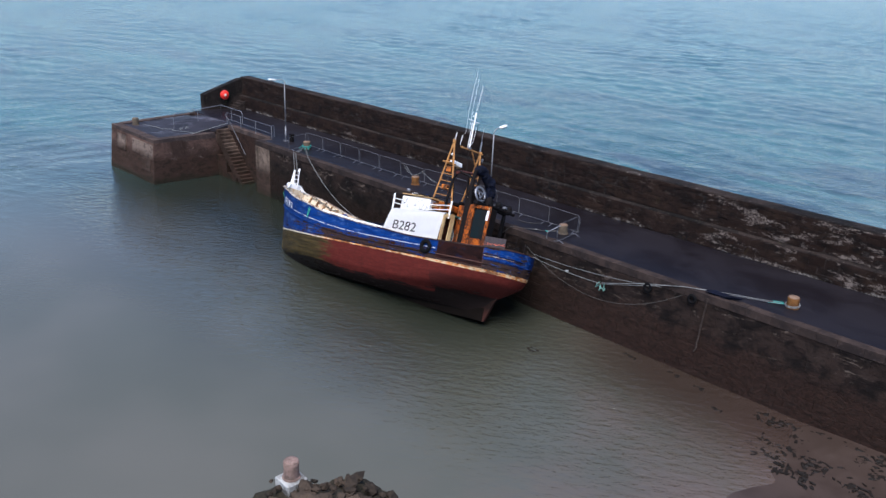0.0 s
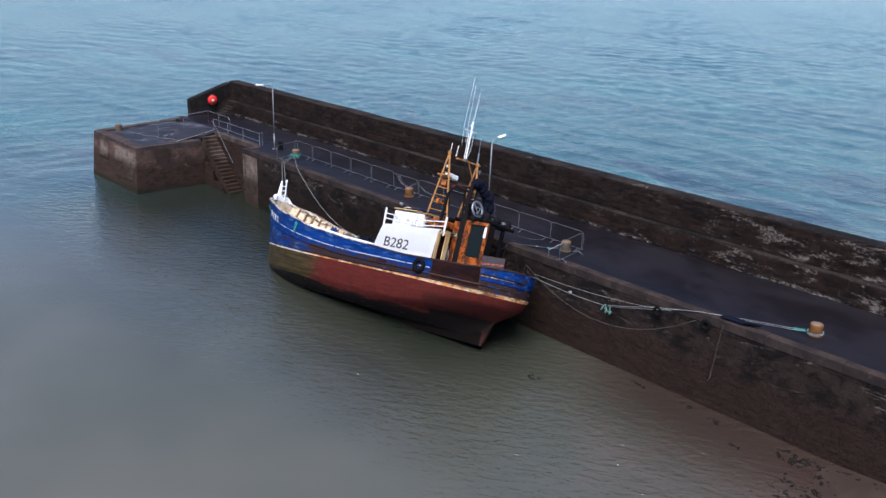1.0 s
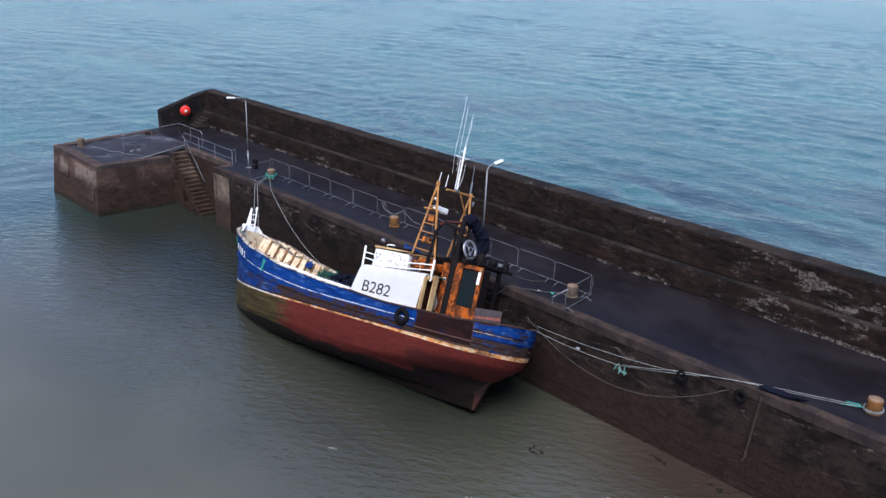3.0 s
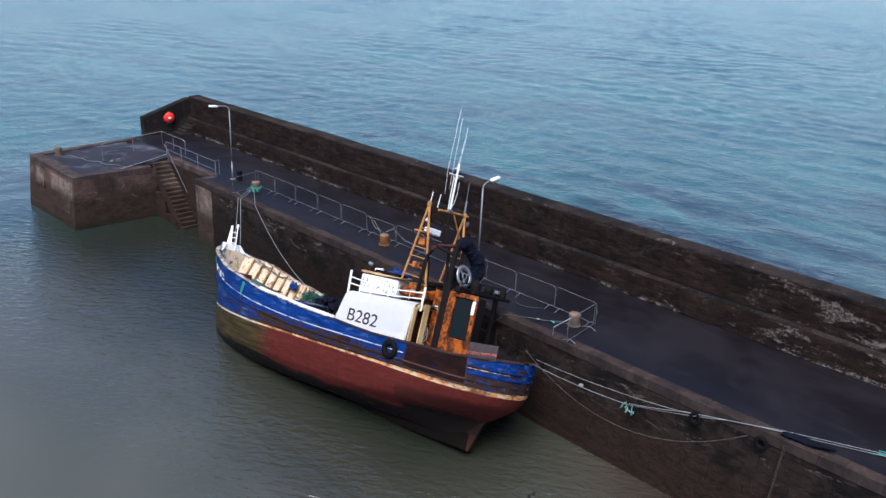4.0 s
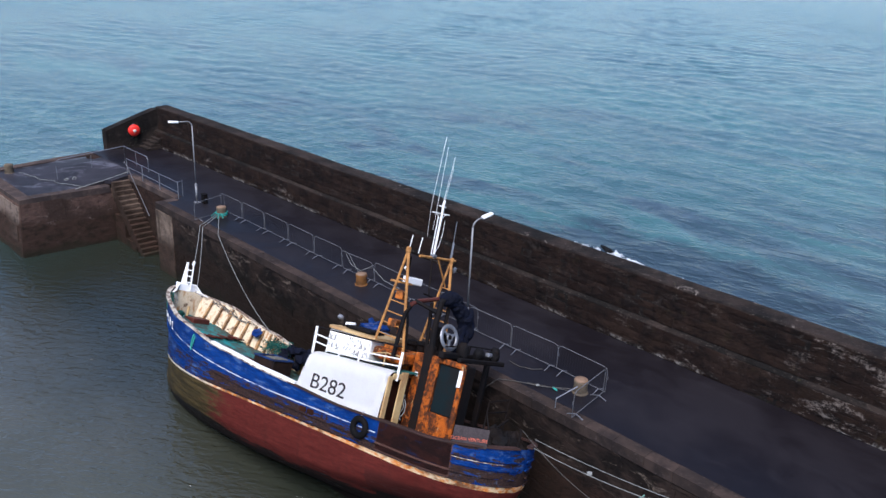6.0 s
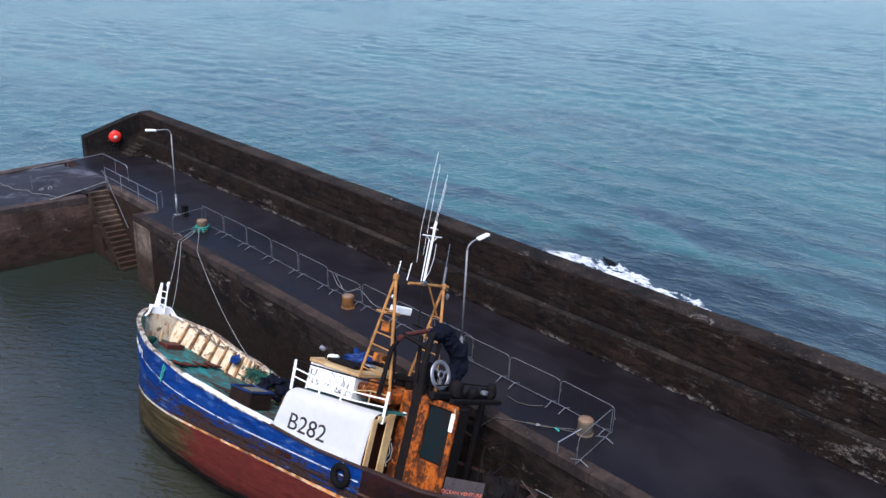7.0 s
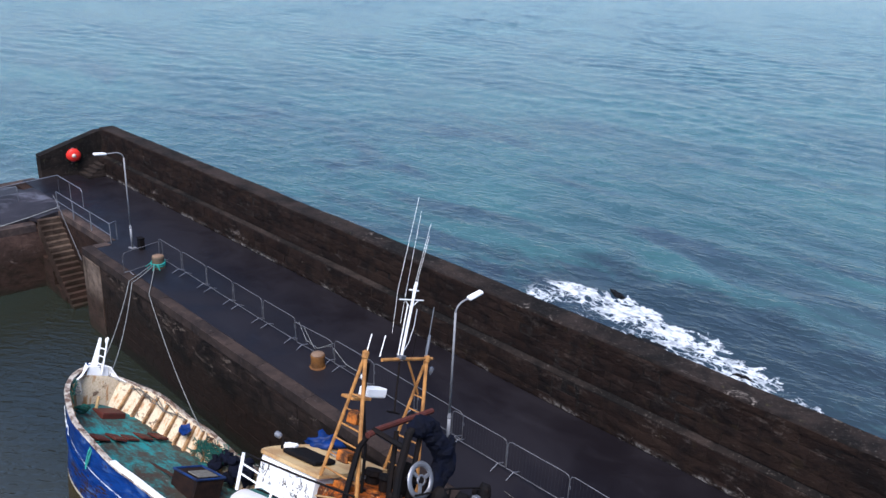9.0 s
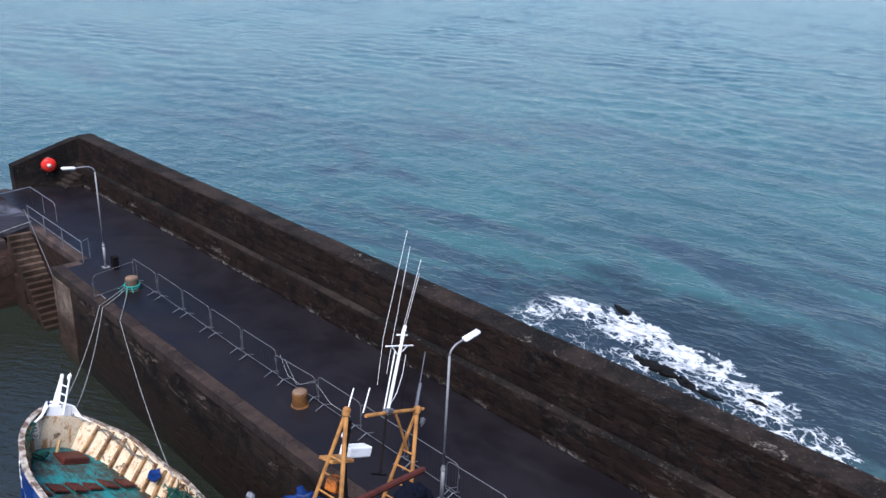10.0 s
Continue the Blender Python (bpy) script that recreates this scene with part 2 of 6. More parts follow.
m_teal_rope = worn("teal polypropylene rope", (0.04, 0.27, 0.23), (0.025, 0.12, 0.1), None, 6, 0.7)
m_rubber = worn("black rubber", (0.005, 0.005, 0.0055), (0.009, 0.008, 0.008), None, 4, 0.8, 0, 0.3, 0.01, 0.5, 0.06)
m_bollard = worn("rusty yellow bollard paint", (0.19, 0.08, 0.018), (0.055, 0.025, 0.012), (0.22, 0.12, 0.06), 3, 0.7)
m_bollard_top = worn("worn bollard cap", (0.2, 0.13, 0.085), (0.09, 0.055, 0.035), None, 3, 0.7)

# ---- building helpers ----


def mesh_of(bm, name, material, smooth=False):
    bmesh.ops.recalc_face_normals(bm, faces=bm.faces)
    me = bpy.data.meshes.new(name)
    bm.to_mesh(me)
    bm.free()
    for m in material if isinstance(material, (list, tuple)) else (material,):
        me.materials.append(m)
    if smooth:
        me.polygons.foreach_set("use_smooth", [True] * len(me.polygons))
    return me


def part(name, bm, material, parent=None, label="", smooth=False):
    ob = new(name, mesh_of(bm, name, material, smooth))
    if parent is not None:
        ob.parent = parent
    return tagged(ob, label)


def thing(name, label, category, m=None, group="", kind=""):
    ob = new(name)
    ob.empty_display_size = 0.2
    if m is not None:
        ob.matrix_world = m
    return tagged(ob, label, category, group, kind)


def box(bm, x0, x1, y0, y1, z0, z1, bevel=0.0, m=None):
    vs = [bm.verts.new((x, y, z)) for x in (x0, x1) for y in (y0, y1) for z in (z0, z1)]
    fs = [bm.faces.new([vs[i] for i in f]) for f in ((0, 1, 3, 2), (4, 6, 7, 5), (0, 4, 5, 1), (2, 3, 7, 6), (0, 2, 6, 4), (1, 5, 7, 3))]
    if bevel:
        es = {e for f in fs for e in f.edges}
        r = bmesh.ops.bevel(bm, geom=list(es), offset=bevel, segments=1, affect="EDGES", profile=0.5)
        vs = list({v for f in r["faces"] for v in f.verts})
    if m is not None:
        bmesh.ops.transform(bm, matrix=m, verts=vs)
    return bm


def boxes(*args, **kw):
    bm = bmesh.new()
    for a in args:
        box(bm, *a, **kw)
    return bm


def extrude_poly(bm, pts, d):
    """A closed outline of 3D points, pushed along d."""
    a = [bm.verts.new(p) for p in pts]
    b = [bm.verts.new(Vector(p) + Vector(d)) for p in pts]
    bm.faces.new(a)
    bm.faces.new(b[::-1])
    n = len(pts)
    for i in range(n):
        bm.faces.new((a[i], b[i], b[(i + 1) % n], a[(i + 1) % n]))
    return bm


def tube(bm, pts, r, seg=6, r2=None):
    """A round bar along a line of points."""
    pts = [Vector(p) for p in pts]
    rings, ref = [], None
    for i, p in enumerate(pts):
        d = (pts[min(i + 1, len(pts) - 1)] - pts[max(i - 1, 0)]).normalized()
        if ref is None:
            ref = d.orthogonal().normalized()
        ref = (ref - d * ref.dot(d))
        ref = ref.normalized() if ref.length > 1e-6 else d.orthogonal().normalized()
        side = d.cross(ref)
        rr = r if r2 is None else r + (r2 - r) * i / max(1, len(pts) - 1)
        rings.append([bm.verts.new(p + rr * (math.cos(a) * ref + math.sin(a) * side)) for a in [2 * math.pi * j / seg for j in range(seg)]])
    for a, b in zip(rings, rings[1:]):
        for j in range(seg):
            bm.faces.new((a[j], a[(j + 1) % seg], b[(j + 1) % seg], b[j]))
    bm.faces.new(rings[0][::-1])
    bm.faces.new(rings[-1])
    return bm


def tubes(r, *lines, seg=6):
    bm = bmesh.new()
    for pts in lines:
        tube(bm, pts, r, seg)
    return bm


def lathe(bm, profile, seg=20, m=None):
    """A turned shape about z from (radius, height) pairs."""
    rings, made = [], []
    for r, z in profile:
        ring = [bm.verts.new((r * math.cos(2 * math.pi * j / seg), r * math.sin(2 * math.pi * j / seg), z)) for j in range(seg)]
        rings.append(ring)
        made += ring
    for a, b in zip(rings, rings[1:]):
        for j in range(seg):
            bm.faces.new((a[j], a[(j + 1) % seg], b[(j + 1) % seg], b[j]))
    bm.faces.new(rings[0][::-1])
    bm.faces.new(rings[-1])
    if m is not None:
        bmesh.ops.transform(bm, matrix=m, verts=made)
    return bm


def torus(bm, R, r, seg=28, ring=10, m=None, squash=1.0):
    vs = []
    for i in range(seg):
        a = 2 * math.pi * i / seg
        vs.append([bm.verts.new(((R + r * math.cos(b)) * math.cos(a), (R + r * math.cos(b)) * math.sin(a), squash * r * math.sin(b))) for b in [2 * math.pi * j / ring for j in range(ring)]])
    for i in range(seg):
        for j in range(ring):
            bm.faces.new((vs[i][j], vs[(i + 1) % seg][j], vs[(i + 1) % seg][(j + 1) % ring], vs[i][(j + 1) % ring]))
    if m is not None:
        bmesh.ops.transform(bm, matrix=m, verts=[v for row in vs for v in row])
    return bm


def sag(a, b, drop, n=14):
    a, b = Vector(a), Vector(b)
    return [a.lerp(b, i / n) - Vector((0, 0, drop * 4 * (i / n) * (1 - i / n))) for i in range(n + 1)]


def lumpy(bm, size, m, seed=0, sub=2, rough=0.35):
    """An uneven rounded lump."""
    made = bmesh.ops.create_icosphere(bm, subdivisions=sub, radius=1.0)["verts"]
    for v in made:
        d = 1 + rough * (noise.noise(v.co * 1.3 + Vector((seed * 7.1, 0, 0))) + 0.5 * noise.noise(v.co * 3.1 + Vector((0, seed * 3.7, 0))))
        v.co = Vector((v.co.x * size[0], v.co.y * size[1], v.co.z * size[2])) * d
    bmesh.ops.transform(bm, matrix=m, verts=made)
    return bm


def lettering(text, size, m, material, parent, name="lettering", label="", depth=0.006, wide=1.0):
    """Letters as a thin mesh; their base line runs along x of m, their face looks along z."""
    cu = bpy.data.curves.new(name, "FONT")
    cu.body, cu.size, cu.extrude, cu.align_x = text, size, depth, "CENTER"
    tmp = bpy.data.objects.new(name, cu)
    scene.collection.objects.link(tmp)
    bpy.context.view_layer.update()
    me = bpy.data.meshes.new_from_object(tmp.evaluated_get(bpy.context.evaluated_depsgraph_get()))
    bpy.data.objects.remove(tmp)
    me.materials.clear()
    me.materials.append(material)
    ob = new(name, me)
    ob.parent = parent
    ob.matrix_local = m @ Matrix.Diagonal((wide, 1, 1, 1))
    return tagged(ob, label)


# ---- the large structure ----
WATER = -4.57
EDGE, COPE = 33.65, 34.2          # harbour edge of the quay, inner line of its coping
FOOT, FACE, BACK = 40.35, 40.7, 41.85   # parapet: foot, upper face, sea side
TOP = 3.12
STAIR_W, STAIR_E = -61.9, -55.05  # stair recess in the quay face
FAR_E = 60.0                       # the quay goes on past the view
END_X = -68.6

def water_sheet():
    """One sheet to the horizon, finer where the open sea is near, with short wind waves on it."""
    def grow(step, rate, far):
        out = [0.0]
        while out[-1] < far:
            out.append(out[-1] + step + rate * out[-1])
        return np.array(out)
    xs = np.concatenate([-90.0 - grow(0.7, 0.012, 3500.0)[:0:-1], np.arange(-90.0, 10.0, 0.5), 10.0 + grow(0.7, 0.03, 3500.0)])
    ys = np.concatenate([-20.0 - grow(4.0, 0.2, 3000.0)[:0:-1], np.linspace(-20.0, 40.0, 30), 41.0 + grow(0.36, 0.0042, 3500.0)])
    X, Y = np.meshgrid(xs, ys, indexing="ij")
    Z = np.zeros_like(X)
    rng = np.random.default_rng(3)
    for i in range(110):
        length = 1.2 * (9.0 ** rng.random())
        a = radians(97.0) + rng.normal(0.0, 0.8)
        k = 2 * math.pi / length
        fine = np.clip((length / 2.6 - 0.35 - 0.0044 * np.maximum(Y - 41.0, 0.0)) / 0.25, 0.0, 1.0)
        Z += fine * (1.0 + np.clip((Y - 80.0) / 200.0, 0.0, 0.8)) * 0.0036 * length ** 0.3 * np.sin(k * (math.cos(a) * X + math.sin(a) * Y) + rng.random() * 6.283)
    gust = 0.75 + 0.35 * np.sin(X * 0.05 + Y * 0.09) * np.sin(Y * 0.043 - X * 0.03 + 1.0)
    Z *= gust
    edge = np.clip((Y - 42.5) / 5.0, 0, 1)
    left = np.clip((-X - 0.55 * (Y - 28.0) - 66.0) / 12.0, 0, 1)
    edge = np.maximum(edge, left) * np.clip((Y + 15.0) / 20.0, 0, 1)
    Z = WATER + Z * edge
    nx, ny = X.shape
    idx = np.arange(nx * ny).reshape(nx, ny)
    quads = np.stack([idx[:-1, :-1], idx[1:, :-1], idx[1:, 1:], idx[:-1, 1:]], -1).reshape(-1, 4)
    me = bpy.data.meshes.new("water")
    me.from_pydata(np.stack([X, Y, Z], -1).reshape(-1, 3), [], quads.tolist())
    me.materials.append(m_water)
    me.polygons.foreach_set("use_smooth", [True] * len(me.polygons))
    return new("water", me)


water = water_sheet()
tagged(water, "grey-green harbour water paling over sand, teal sea beyond", "water", kind="structure")


def quay():
    """The body of the pier under the tarmac, with the stair recess cut out of its harbour face."""
    bm = bmesh.new()
    y0, y1 = EDGE + 0.06, BACK
    outline = [(END_X - 0.6, 35.0), (STAIR_W, 35.0), (STAIR_E, 35.0), (STAIR_E, y0), (FAR_E, y0), (FAR_E, y1), (END_X - 0.6, y1)]
    extrude_poly(bm, [(x, y, -0.06) for x, y in outline], (0, 0, -6.4))
    ob = part("quay_body", bm, m_quay)
    return tagged(ob, "dark tidal stone quay wall with weed and stains", "quay", kind="structure")


quay_body = quay()

bm = bmesh.new()
extrude_poly(bm, [(END_X - 1.15, 35.6, 0), (-61.7, 35.5, 0), (STAIR_E, 35.5, 0), (STAIR_E, COPE + 0.02, 0), (FAR_E, COPE + 0.02, 0), (FAR_E, FOOT + 0.2, 0), (END_X - 0.2, FOOT + 0.2, 0)], (0, 0, -0.055))
pavement = tagged(part("pavement", bm, m_tarmac), "damp dark tarmac along the top of the pier", "tarmac", kind="structure")

# parapet on the sea side, with a ledge along its foot
bm = bmesh.new()
prof = [(FOOT, -0.1), (FOOT + 0.05, 1.25), (FACE - 0.02, 1.32), (FACE + 0.04, TOP - 0.05), (FACE + 0.12, TOP), (BACK - 0.1, TOP + 0.02), (BACK, TOP - 0.08), (BACK + 0.5, -6.4), (FOOT + 0.3, -6.4)]
steps_x = [END_X - 0.5 + i * (FAR_E - END_X + 0.5) / 64 for i in range(65)]
rings = []
for x in steps_x:
    rings.append([bm.verts.new((x, y + 0.03 * noise.noise((x * 0.4, z, 1)), z + (0.05 * noise.noise((x * 0.25, y, 3)) if z > 1 else 0))) for y, z in prof])
for a, b in zip(rings, rings[1:]):
    for j in range(len(prof)):
        bm.faces.new((a[j], b[j], b[(j + 1) % len(prof)], a[(j + 1) % len(prof)]))
bm.faces.new(rings[0]); bm.faces.new(rings[-1][::-1])
wall_north = tagged(part("wall_north", bm, m_wall), "tall weathered stone parapet wall with pale scars", "sea wall", kind="structure")

# the return wall at the pier's end, sloping down towards the landing
bm = bmesh.new()
ya, yk, yb = 36.84, 40.5, BACK + 0.1
side = [(END_X, ya, -0.9), (END_X, ya, 1.5), (END_X, yk, 2.9), (END_X, yb, 3.03), (END_X, yb, -6.4), (END_X, ya, -6.4)]
extrude_poly(bm, side, (-0.75, 0, 0))
for v in bm.verts:
    v.co.x += (v.co.y - yb) * 0.2
wall_west = tagged(part("wall_west", bm, m_wall), "dark stone end wall with a sloping top", "wall", kind="structure")

# the lower landing at the pier head
def puddled():
    k = Nodes("wet landing tarmac with salt and puddles", 0.5, 0, 0.3).world_space()
    fine = k.noise(16, 5, 0.7)
    c = k.mix(k.ramp(k.noise(0.5, 5, 0.6), 0.35, 0.65), (0.011, 0.009, 0.011), (0.024, 0.02, 0.025))
    # salt and puddles in one pale colour, the puddles' sky reflection painted in
    mirror_patch = k.ramp(k.noise(0.6, 7, 0.68, 0.5, (1, 0.6, 1), (6, 3, 0), (0, 0, 0.9)), 0.5, 0.7)
    c = k.mix(k.math("MULTIPLY", mirror_patch, k.ramp(fine, 0.3, 0.6, 0.4, 0.9)), c, (0.13, 0.12, 0.138))
    k.bump(fine, 0.3, 0.008)
    return k.done(c, k.ramp(mirror_patch, 0, 1, 0.6, 0.3))


bm = bmesh.new()
HX0, HX1, HY0 = -70.75, -62.0, 27.85
extrude_poly(bm, [(HX0, HY0, -0.9), (HX1, HY0, -0.9), (STAIR_W, 35.1, -0.9), (STAIR_W, 38, -0.9), (-72.3, 38.0, -0.9)], (0, 0, -5.6))
for v in bm.verts:
    if v.co.z < -2 and v.co.y < 28.5:      # the face leans out towards its foot
        v.co.y -= 0.75 if v.co.x < -66 else 0.35
        v.co.x += 0.3 if v.co.x < -66 else -0.15
m_head = masonry("pier head stone", (0.125, 0.076, 0.06), (0.045, 0.029, 0.023), (0.26, 0.2, 0.165), True, 0.58)
pier_head = tagged(part("pier_head", bm, m_head), "brown tidal stone pier head with pale repair patches", "pier", kind="structure")
bm = bmesh.new()
bmesh.ops.create_grid(bm, x_segments=24, y_segments=24, size=1)
for v in bm.verts:
    fx, fy = (v.co.x + 1) / 2, (v.co.y + 1) / 2
    y = HY0 + 0.78 + fy * (35.62 - HY0 - 0.78)
    west = HX0 + 0.7 - 0.16 * (y - HY0)
    east = (HX1 - 0.68) if y < 33.7 else STAIR_W
    x = west + fx * (east - west)
    f = max(0.0, min(1.0, (y - 31.3) / 4.3))
    g = max(0.0, min(1.0, (x + 71.0) / 3.5))
    v.co = Vector((x, y, -0.67 + 0.672 * f * f * (3 - 2 * f) * g))
bmesh.ops.solidify(bm, geom=bm.faces[:], thickness=0.25)
landing = tagged(part("landing", bm, puddled()), "wet tarmac landing with pale puddles", "tarmac", kind="structure")

# ---- the boat: aground, heeled against the quay ----
fwd = Vector((-0.9863, -0.1310, -0.1006))
prt = Vector((0.0772, -0.9043, 0.4199))
upw = Vector((-0.1460, 0.4064, 0.9019))
BOAT = Matrix(((fwd.x, prt.x, upw.x, -33.0), (fwd.y, prt.y, upw.y, 29.327), (fwd.z, prt.z, upw.z, -2.571), (0, 0, 0, 1)))
AFT, STEM = -10.45, 10.4


def curve(x, *knots):
    """A smooth line through (x, value) pairs."""
    ks = sorted(knots)
    if x <= ks[0][0]:
        return ks[0][1]
    for (x0, a), (x1, b) in zip(ks, ks[1:]):
        if x <= x1:
            f = (x - x0) / (x1 - x0)
            f = f * f * (3 - 2 * f) * 0.5 + f * 0.5
            return a + (b - a) * f
    return ks[-1][1]


def sheer(x):
    return curve(x, (-10.5, 1.42), (-8, 1.2), (-4, 1.12), (0, 1.34), (3, 1.58), (6, 2.15), (8.5, 2.85), (10.4, 3.2))


def stem_x(z):
    """The raked stem: how far forward the hull reaches at a height."""
    return 9.55 + 0.25 * z if z > -1.2 else 9.25 - 0.9 * (-1.2 - z)


def stern_x(z):
    """The counter stern, cut away below."""
    return curve(z, (-2.7, -8.5), (-2.2, -8.7), (-1.7, -8.95), (-1.3, -9.2), (-1.0, -9.7), (-0.7, -10.05), (-0.35, -10.3), (0.1, -10.43), (1.5, -10.45))


def keel(x):
    return curve(x, (-9, -2.3), (-4, -2.35), (4, -2.1), (8, -1.9), (10, -1.7))


def half(x, z):
    """Half the breadth of the hull at a station and a height."""
    f, a = stem_x(z), stern_x(z)
    if x >= f or x <= a:
        return 0.0
    full = curve(z, (-2.45, 0.1), (-2.3, 0.8), (-2.05, 1.5), (-1.7, 1.98), (-1.2, 2.3), (-0.5, 2.46), (0.2, 2.52), (1.2, 2.57), (3.4, 2.75))
    bow = min(1.0, (f - x) / curve(z, (-2.4, 9.5), (-1, 7.8), (0.5, 6.6), (2.5, 5.3), (3.4, 4.8)))
    aft = min(1.0, (x - a) / curve(z, (-2.4, 13.0), (-1.7, 9.5), (-1.1, 6.0), (-0.4, 4.2), (0.2, 3.4), (1.4, 2.9)))
    return full * (1 - (1 - bow) ** 2.15) ** 0.86 * max(0.0, 1 - (1 - aft) ** 2.6) ** curve(z, (-2.3, 1.5), (-1.5, 1.2), (-1.0, 0.7), (-0.5, 0.5))


def hull_at(x, z, out=0.0, sidesign=1):
    """A point on the skin and the way out of it."""
    y = half(x, z)
    dx = (half(x + 0.05, z) - half(x - 0.05, z)) / 0.1
    dz = (half(x, z + 0.05) - half(x, z - 0.05)) / 0.1
    nrm = Vector((-dx, 1, -dz)).normalized()
    p = Vector((x, y, z)) + nrm * out
    return Vector((p.x, sidesign * p.y, p.z)), Vector((nrm.x, sidesign * nrm.y, nrm.z))


def hull_paint():
    """Flaking blue topsides, a rusty white boot line, red bottom and weed towards the bow."""
    k = Nodes("flaking hull paint", 0.6, 0, 0.08)
    x, y, z = k.axes()
    z = k.math("SUBTRACT", z, k.math("MULTIPLY", k.math("POWER", k.math("MAXIMUM", k.math("SUBTRACT", x, 2.0), 0.0), 2.0), 0.0035))
    plank = k.noise(1.6, 6, 0.7, 0.2, (0.3, 1, 4.2))
    flake = k.noise(3.2, 8, 0.75, 0.6, (0.5, 1, 2.2), (4, 1, 7))
    fine = k.noise(18, 5, 0.7)
    drip = k.noise(2.4, 5, 0.6, 0.1, (1.3, 1, 0.14), (0, 0, 3))
    bare = k.mix(k.ramp(fine, 0.35, 0.7), (0.016, 0.011, 0.012), (0.05, 0.027, 0.02))
    blue = k.mix(k.ramp(flake, 0.35, 0.65), (0.0025, 0.016, 0.09), (0.006, 0.038, 0.18))
    blue = k.mix(k.ramp(k.noise(2.0, 5, 0.7, 0.3, (0.4, 1, 1.5), (9, 2, 2)), 0.53, 0.68, 0, 0.6), blue, (0.08, 0.14, 0.29))
    # more is worn away low down and towards the stern
    lowness = k.ramp(k.math("SUBTRACT", z, k.math("MULTIPLY", k.math("MAXIMUM", x, 0.0), 0.06)), 0.95, 0.3)
    worn_in = k.math("MULTIPLY", k.ramp(x, 6.5, 1.0, 0.6, 1.0), lowness)
    stern_wear = k.math("MULTIPLY", k.ramp(x, -8.95, -9.1), k.ramp(k.noise(1.0, 3, 0.5, 0, (0.2, 1, 5.0), (1, 1, 4)), 0.44, 0.6, 0, 0.14))
    gone = k.math("ADD", k.math("ADD", stern_wear, k.math("MULTIPLY", worn_in, k.ramp(x, 5.0, 2.0, 0.14, 0.22))), k.math("MULTIPLY", k.ramp(drip, 0.5, 0.7), 0.07))
    level = k.math("SUBTRACT", 0.64, gone)
    peel = k.ramp(k.math("ADD", k.math("MULTIPLY", k.math("SUBTRACT", k.math("MULTIPLY", k.math("ADD", plank, flake), 0.5), 0.5), 1.3), k.math("SUBTRACT", 0.5, level)), -0.02, 0.03)
    top = k.mix(peel, blue, bare)
    scuff = k.math("MULTIPLY", k.ramp(x, -8.95, -9.1), k.ramp(k.noise(3.6, 6, 0.75, 0.4, (0.7, 1, 1.3), (1, 7, 2)), 0.56, 0.66, 0, 0.4))
    top = k.mix(scuff, top, (0.1, 0.15, 0.25))
    brown = k.math("MULTIPLY", k.ramp(x, -6.0, -6.08), k.ramp(x, -9.06, -8.98))
    brown = k.math("MULTIPLY", brown, k.ramp(z, 0.14, 0.2))
    top = k.mix(k.math("MULTIPLY", brown, k.ramp(flake, 0.72, 0.55, 0.45, 1.0)), top, k.mix(k.ramp(flake, 0.4, 0.6), (0.055, 0.027, 0.022), (0.085, 0.045, 0.034)))
    # bottom
    red = k.mix(k.ramp(flake, 0.36, 0.66), (0.066, 0.0112, 0.0088), (0.098, 0.018, 0.0135))
    red = k.mix(k.ramp(drip, 0.5, 0.72, 0, 0.32), red, (0.035, 0.012, 0.009))
    weed = k.mix(k.ramp(plank, 0.4, 0.62), (0.03, 0.022, 0.009), (0.07, 0.05, 0.02))
    edge = k.math("ADD", x, k.ramp(flake, 0.3, 0.7, -1.1, 1.1))
    fore = k.ramp(edge, 2.0, 3.6)
    low = k.mix(fore, red, weed)
    aftdark = k.math("MULTIPLY", k.ramp(k.math("ADD", x, k.ramp(flake, 0.3, 0.7, -0.05, 0.05)), -5.7, -5.76), k.ramp(z, -0.45, -0.7))
    low = k.mix(k.math("MULTIPLY", aftdark, 0.6), low, (0.04, 0.012, 0.01))
    # black below a ragged edge: fouling, with the underside's shade painted in
    dark_edge = k.math("ADD", k.ramp(k.math("ADD", x, k.ramp(flake, 0.3, 0.7, -0.25, 0.25)), -5.5, -5.8, 0, 0.34), k.ramp(x, 0.2, 3.0, 0, 0.22))
    foul_shade = k.ramp(k.math("ADD", k.math("SUBTRACT", z, dark_edge), k.ramp(plank, 0.3, 0.7, -0.16, 0.16)), -1.56, -1.68)
    low = k.mix(k.math("MULTIPLY", foul_shade, 0.96), low, (0.009, 0.007, 0.006))
    c = k.mix(k.ramp(z, -0.01, 0.01), low, top)
    # boot line
    rust = k.mix(k.ramp(k.noise(5.0, 6, 0.75, 0.3, (0.7, 1, 1.2)), 0.36, 0.6), (0.6, 0.47, 0.29), (0.5, 0.16, 0.025))
    rust = k.mix(k.ramp(k.noise(1.7, 4, 0.6, 0.2, (0.8, 1, 1), (2, 5, 1)), 0.5, 0.66, 0, 0.8), rust, (0.07, 0.025, 0.015))
    clean = k.ramp(x, 1.5, 5.5)
    line_c = k.mix(k.math("MULTIPLY", clean, 0.8), rust, (0.58, 0.54, 0.42))
    wide = k.ramp(x, -2, -9, 0.042, 0.1)
    on = k.math("LESS_THAN", k.math("ABSOLUTE", k.math("SUBTRACT", z, 0.03)), wide)
    c = k.mix(k.math("MULTIPLY", on, k.ramp(flake, 0.66, 0.56)), c, line_c)
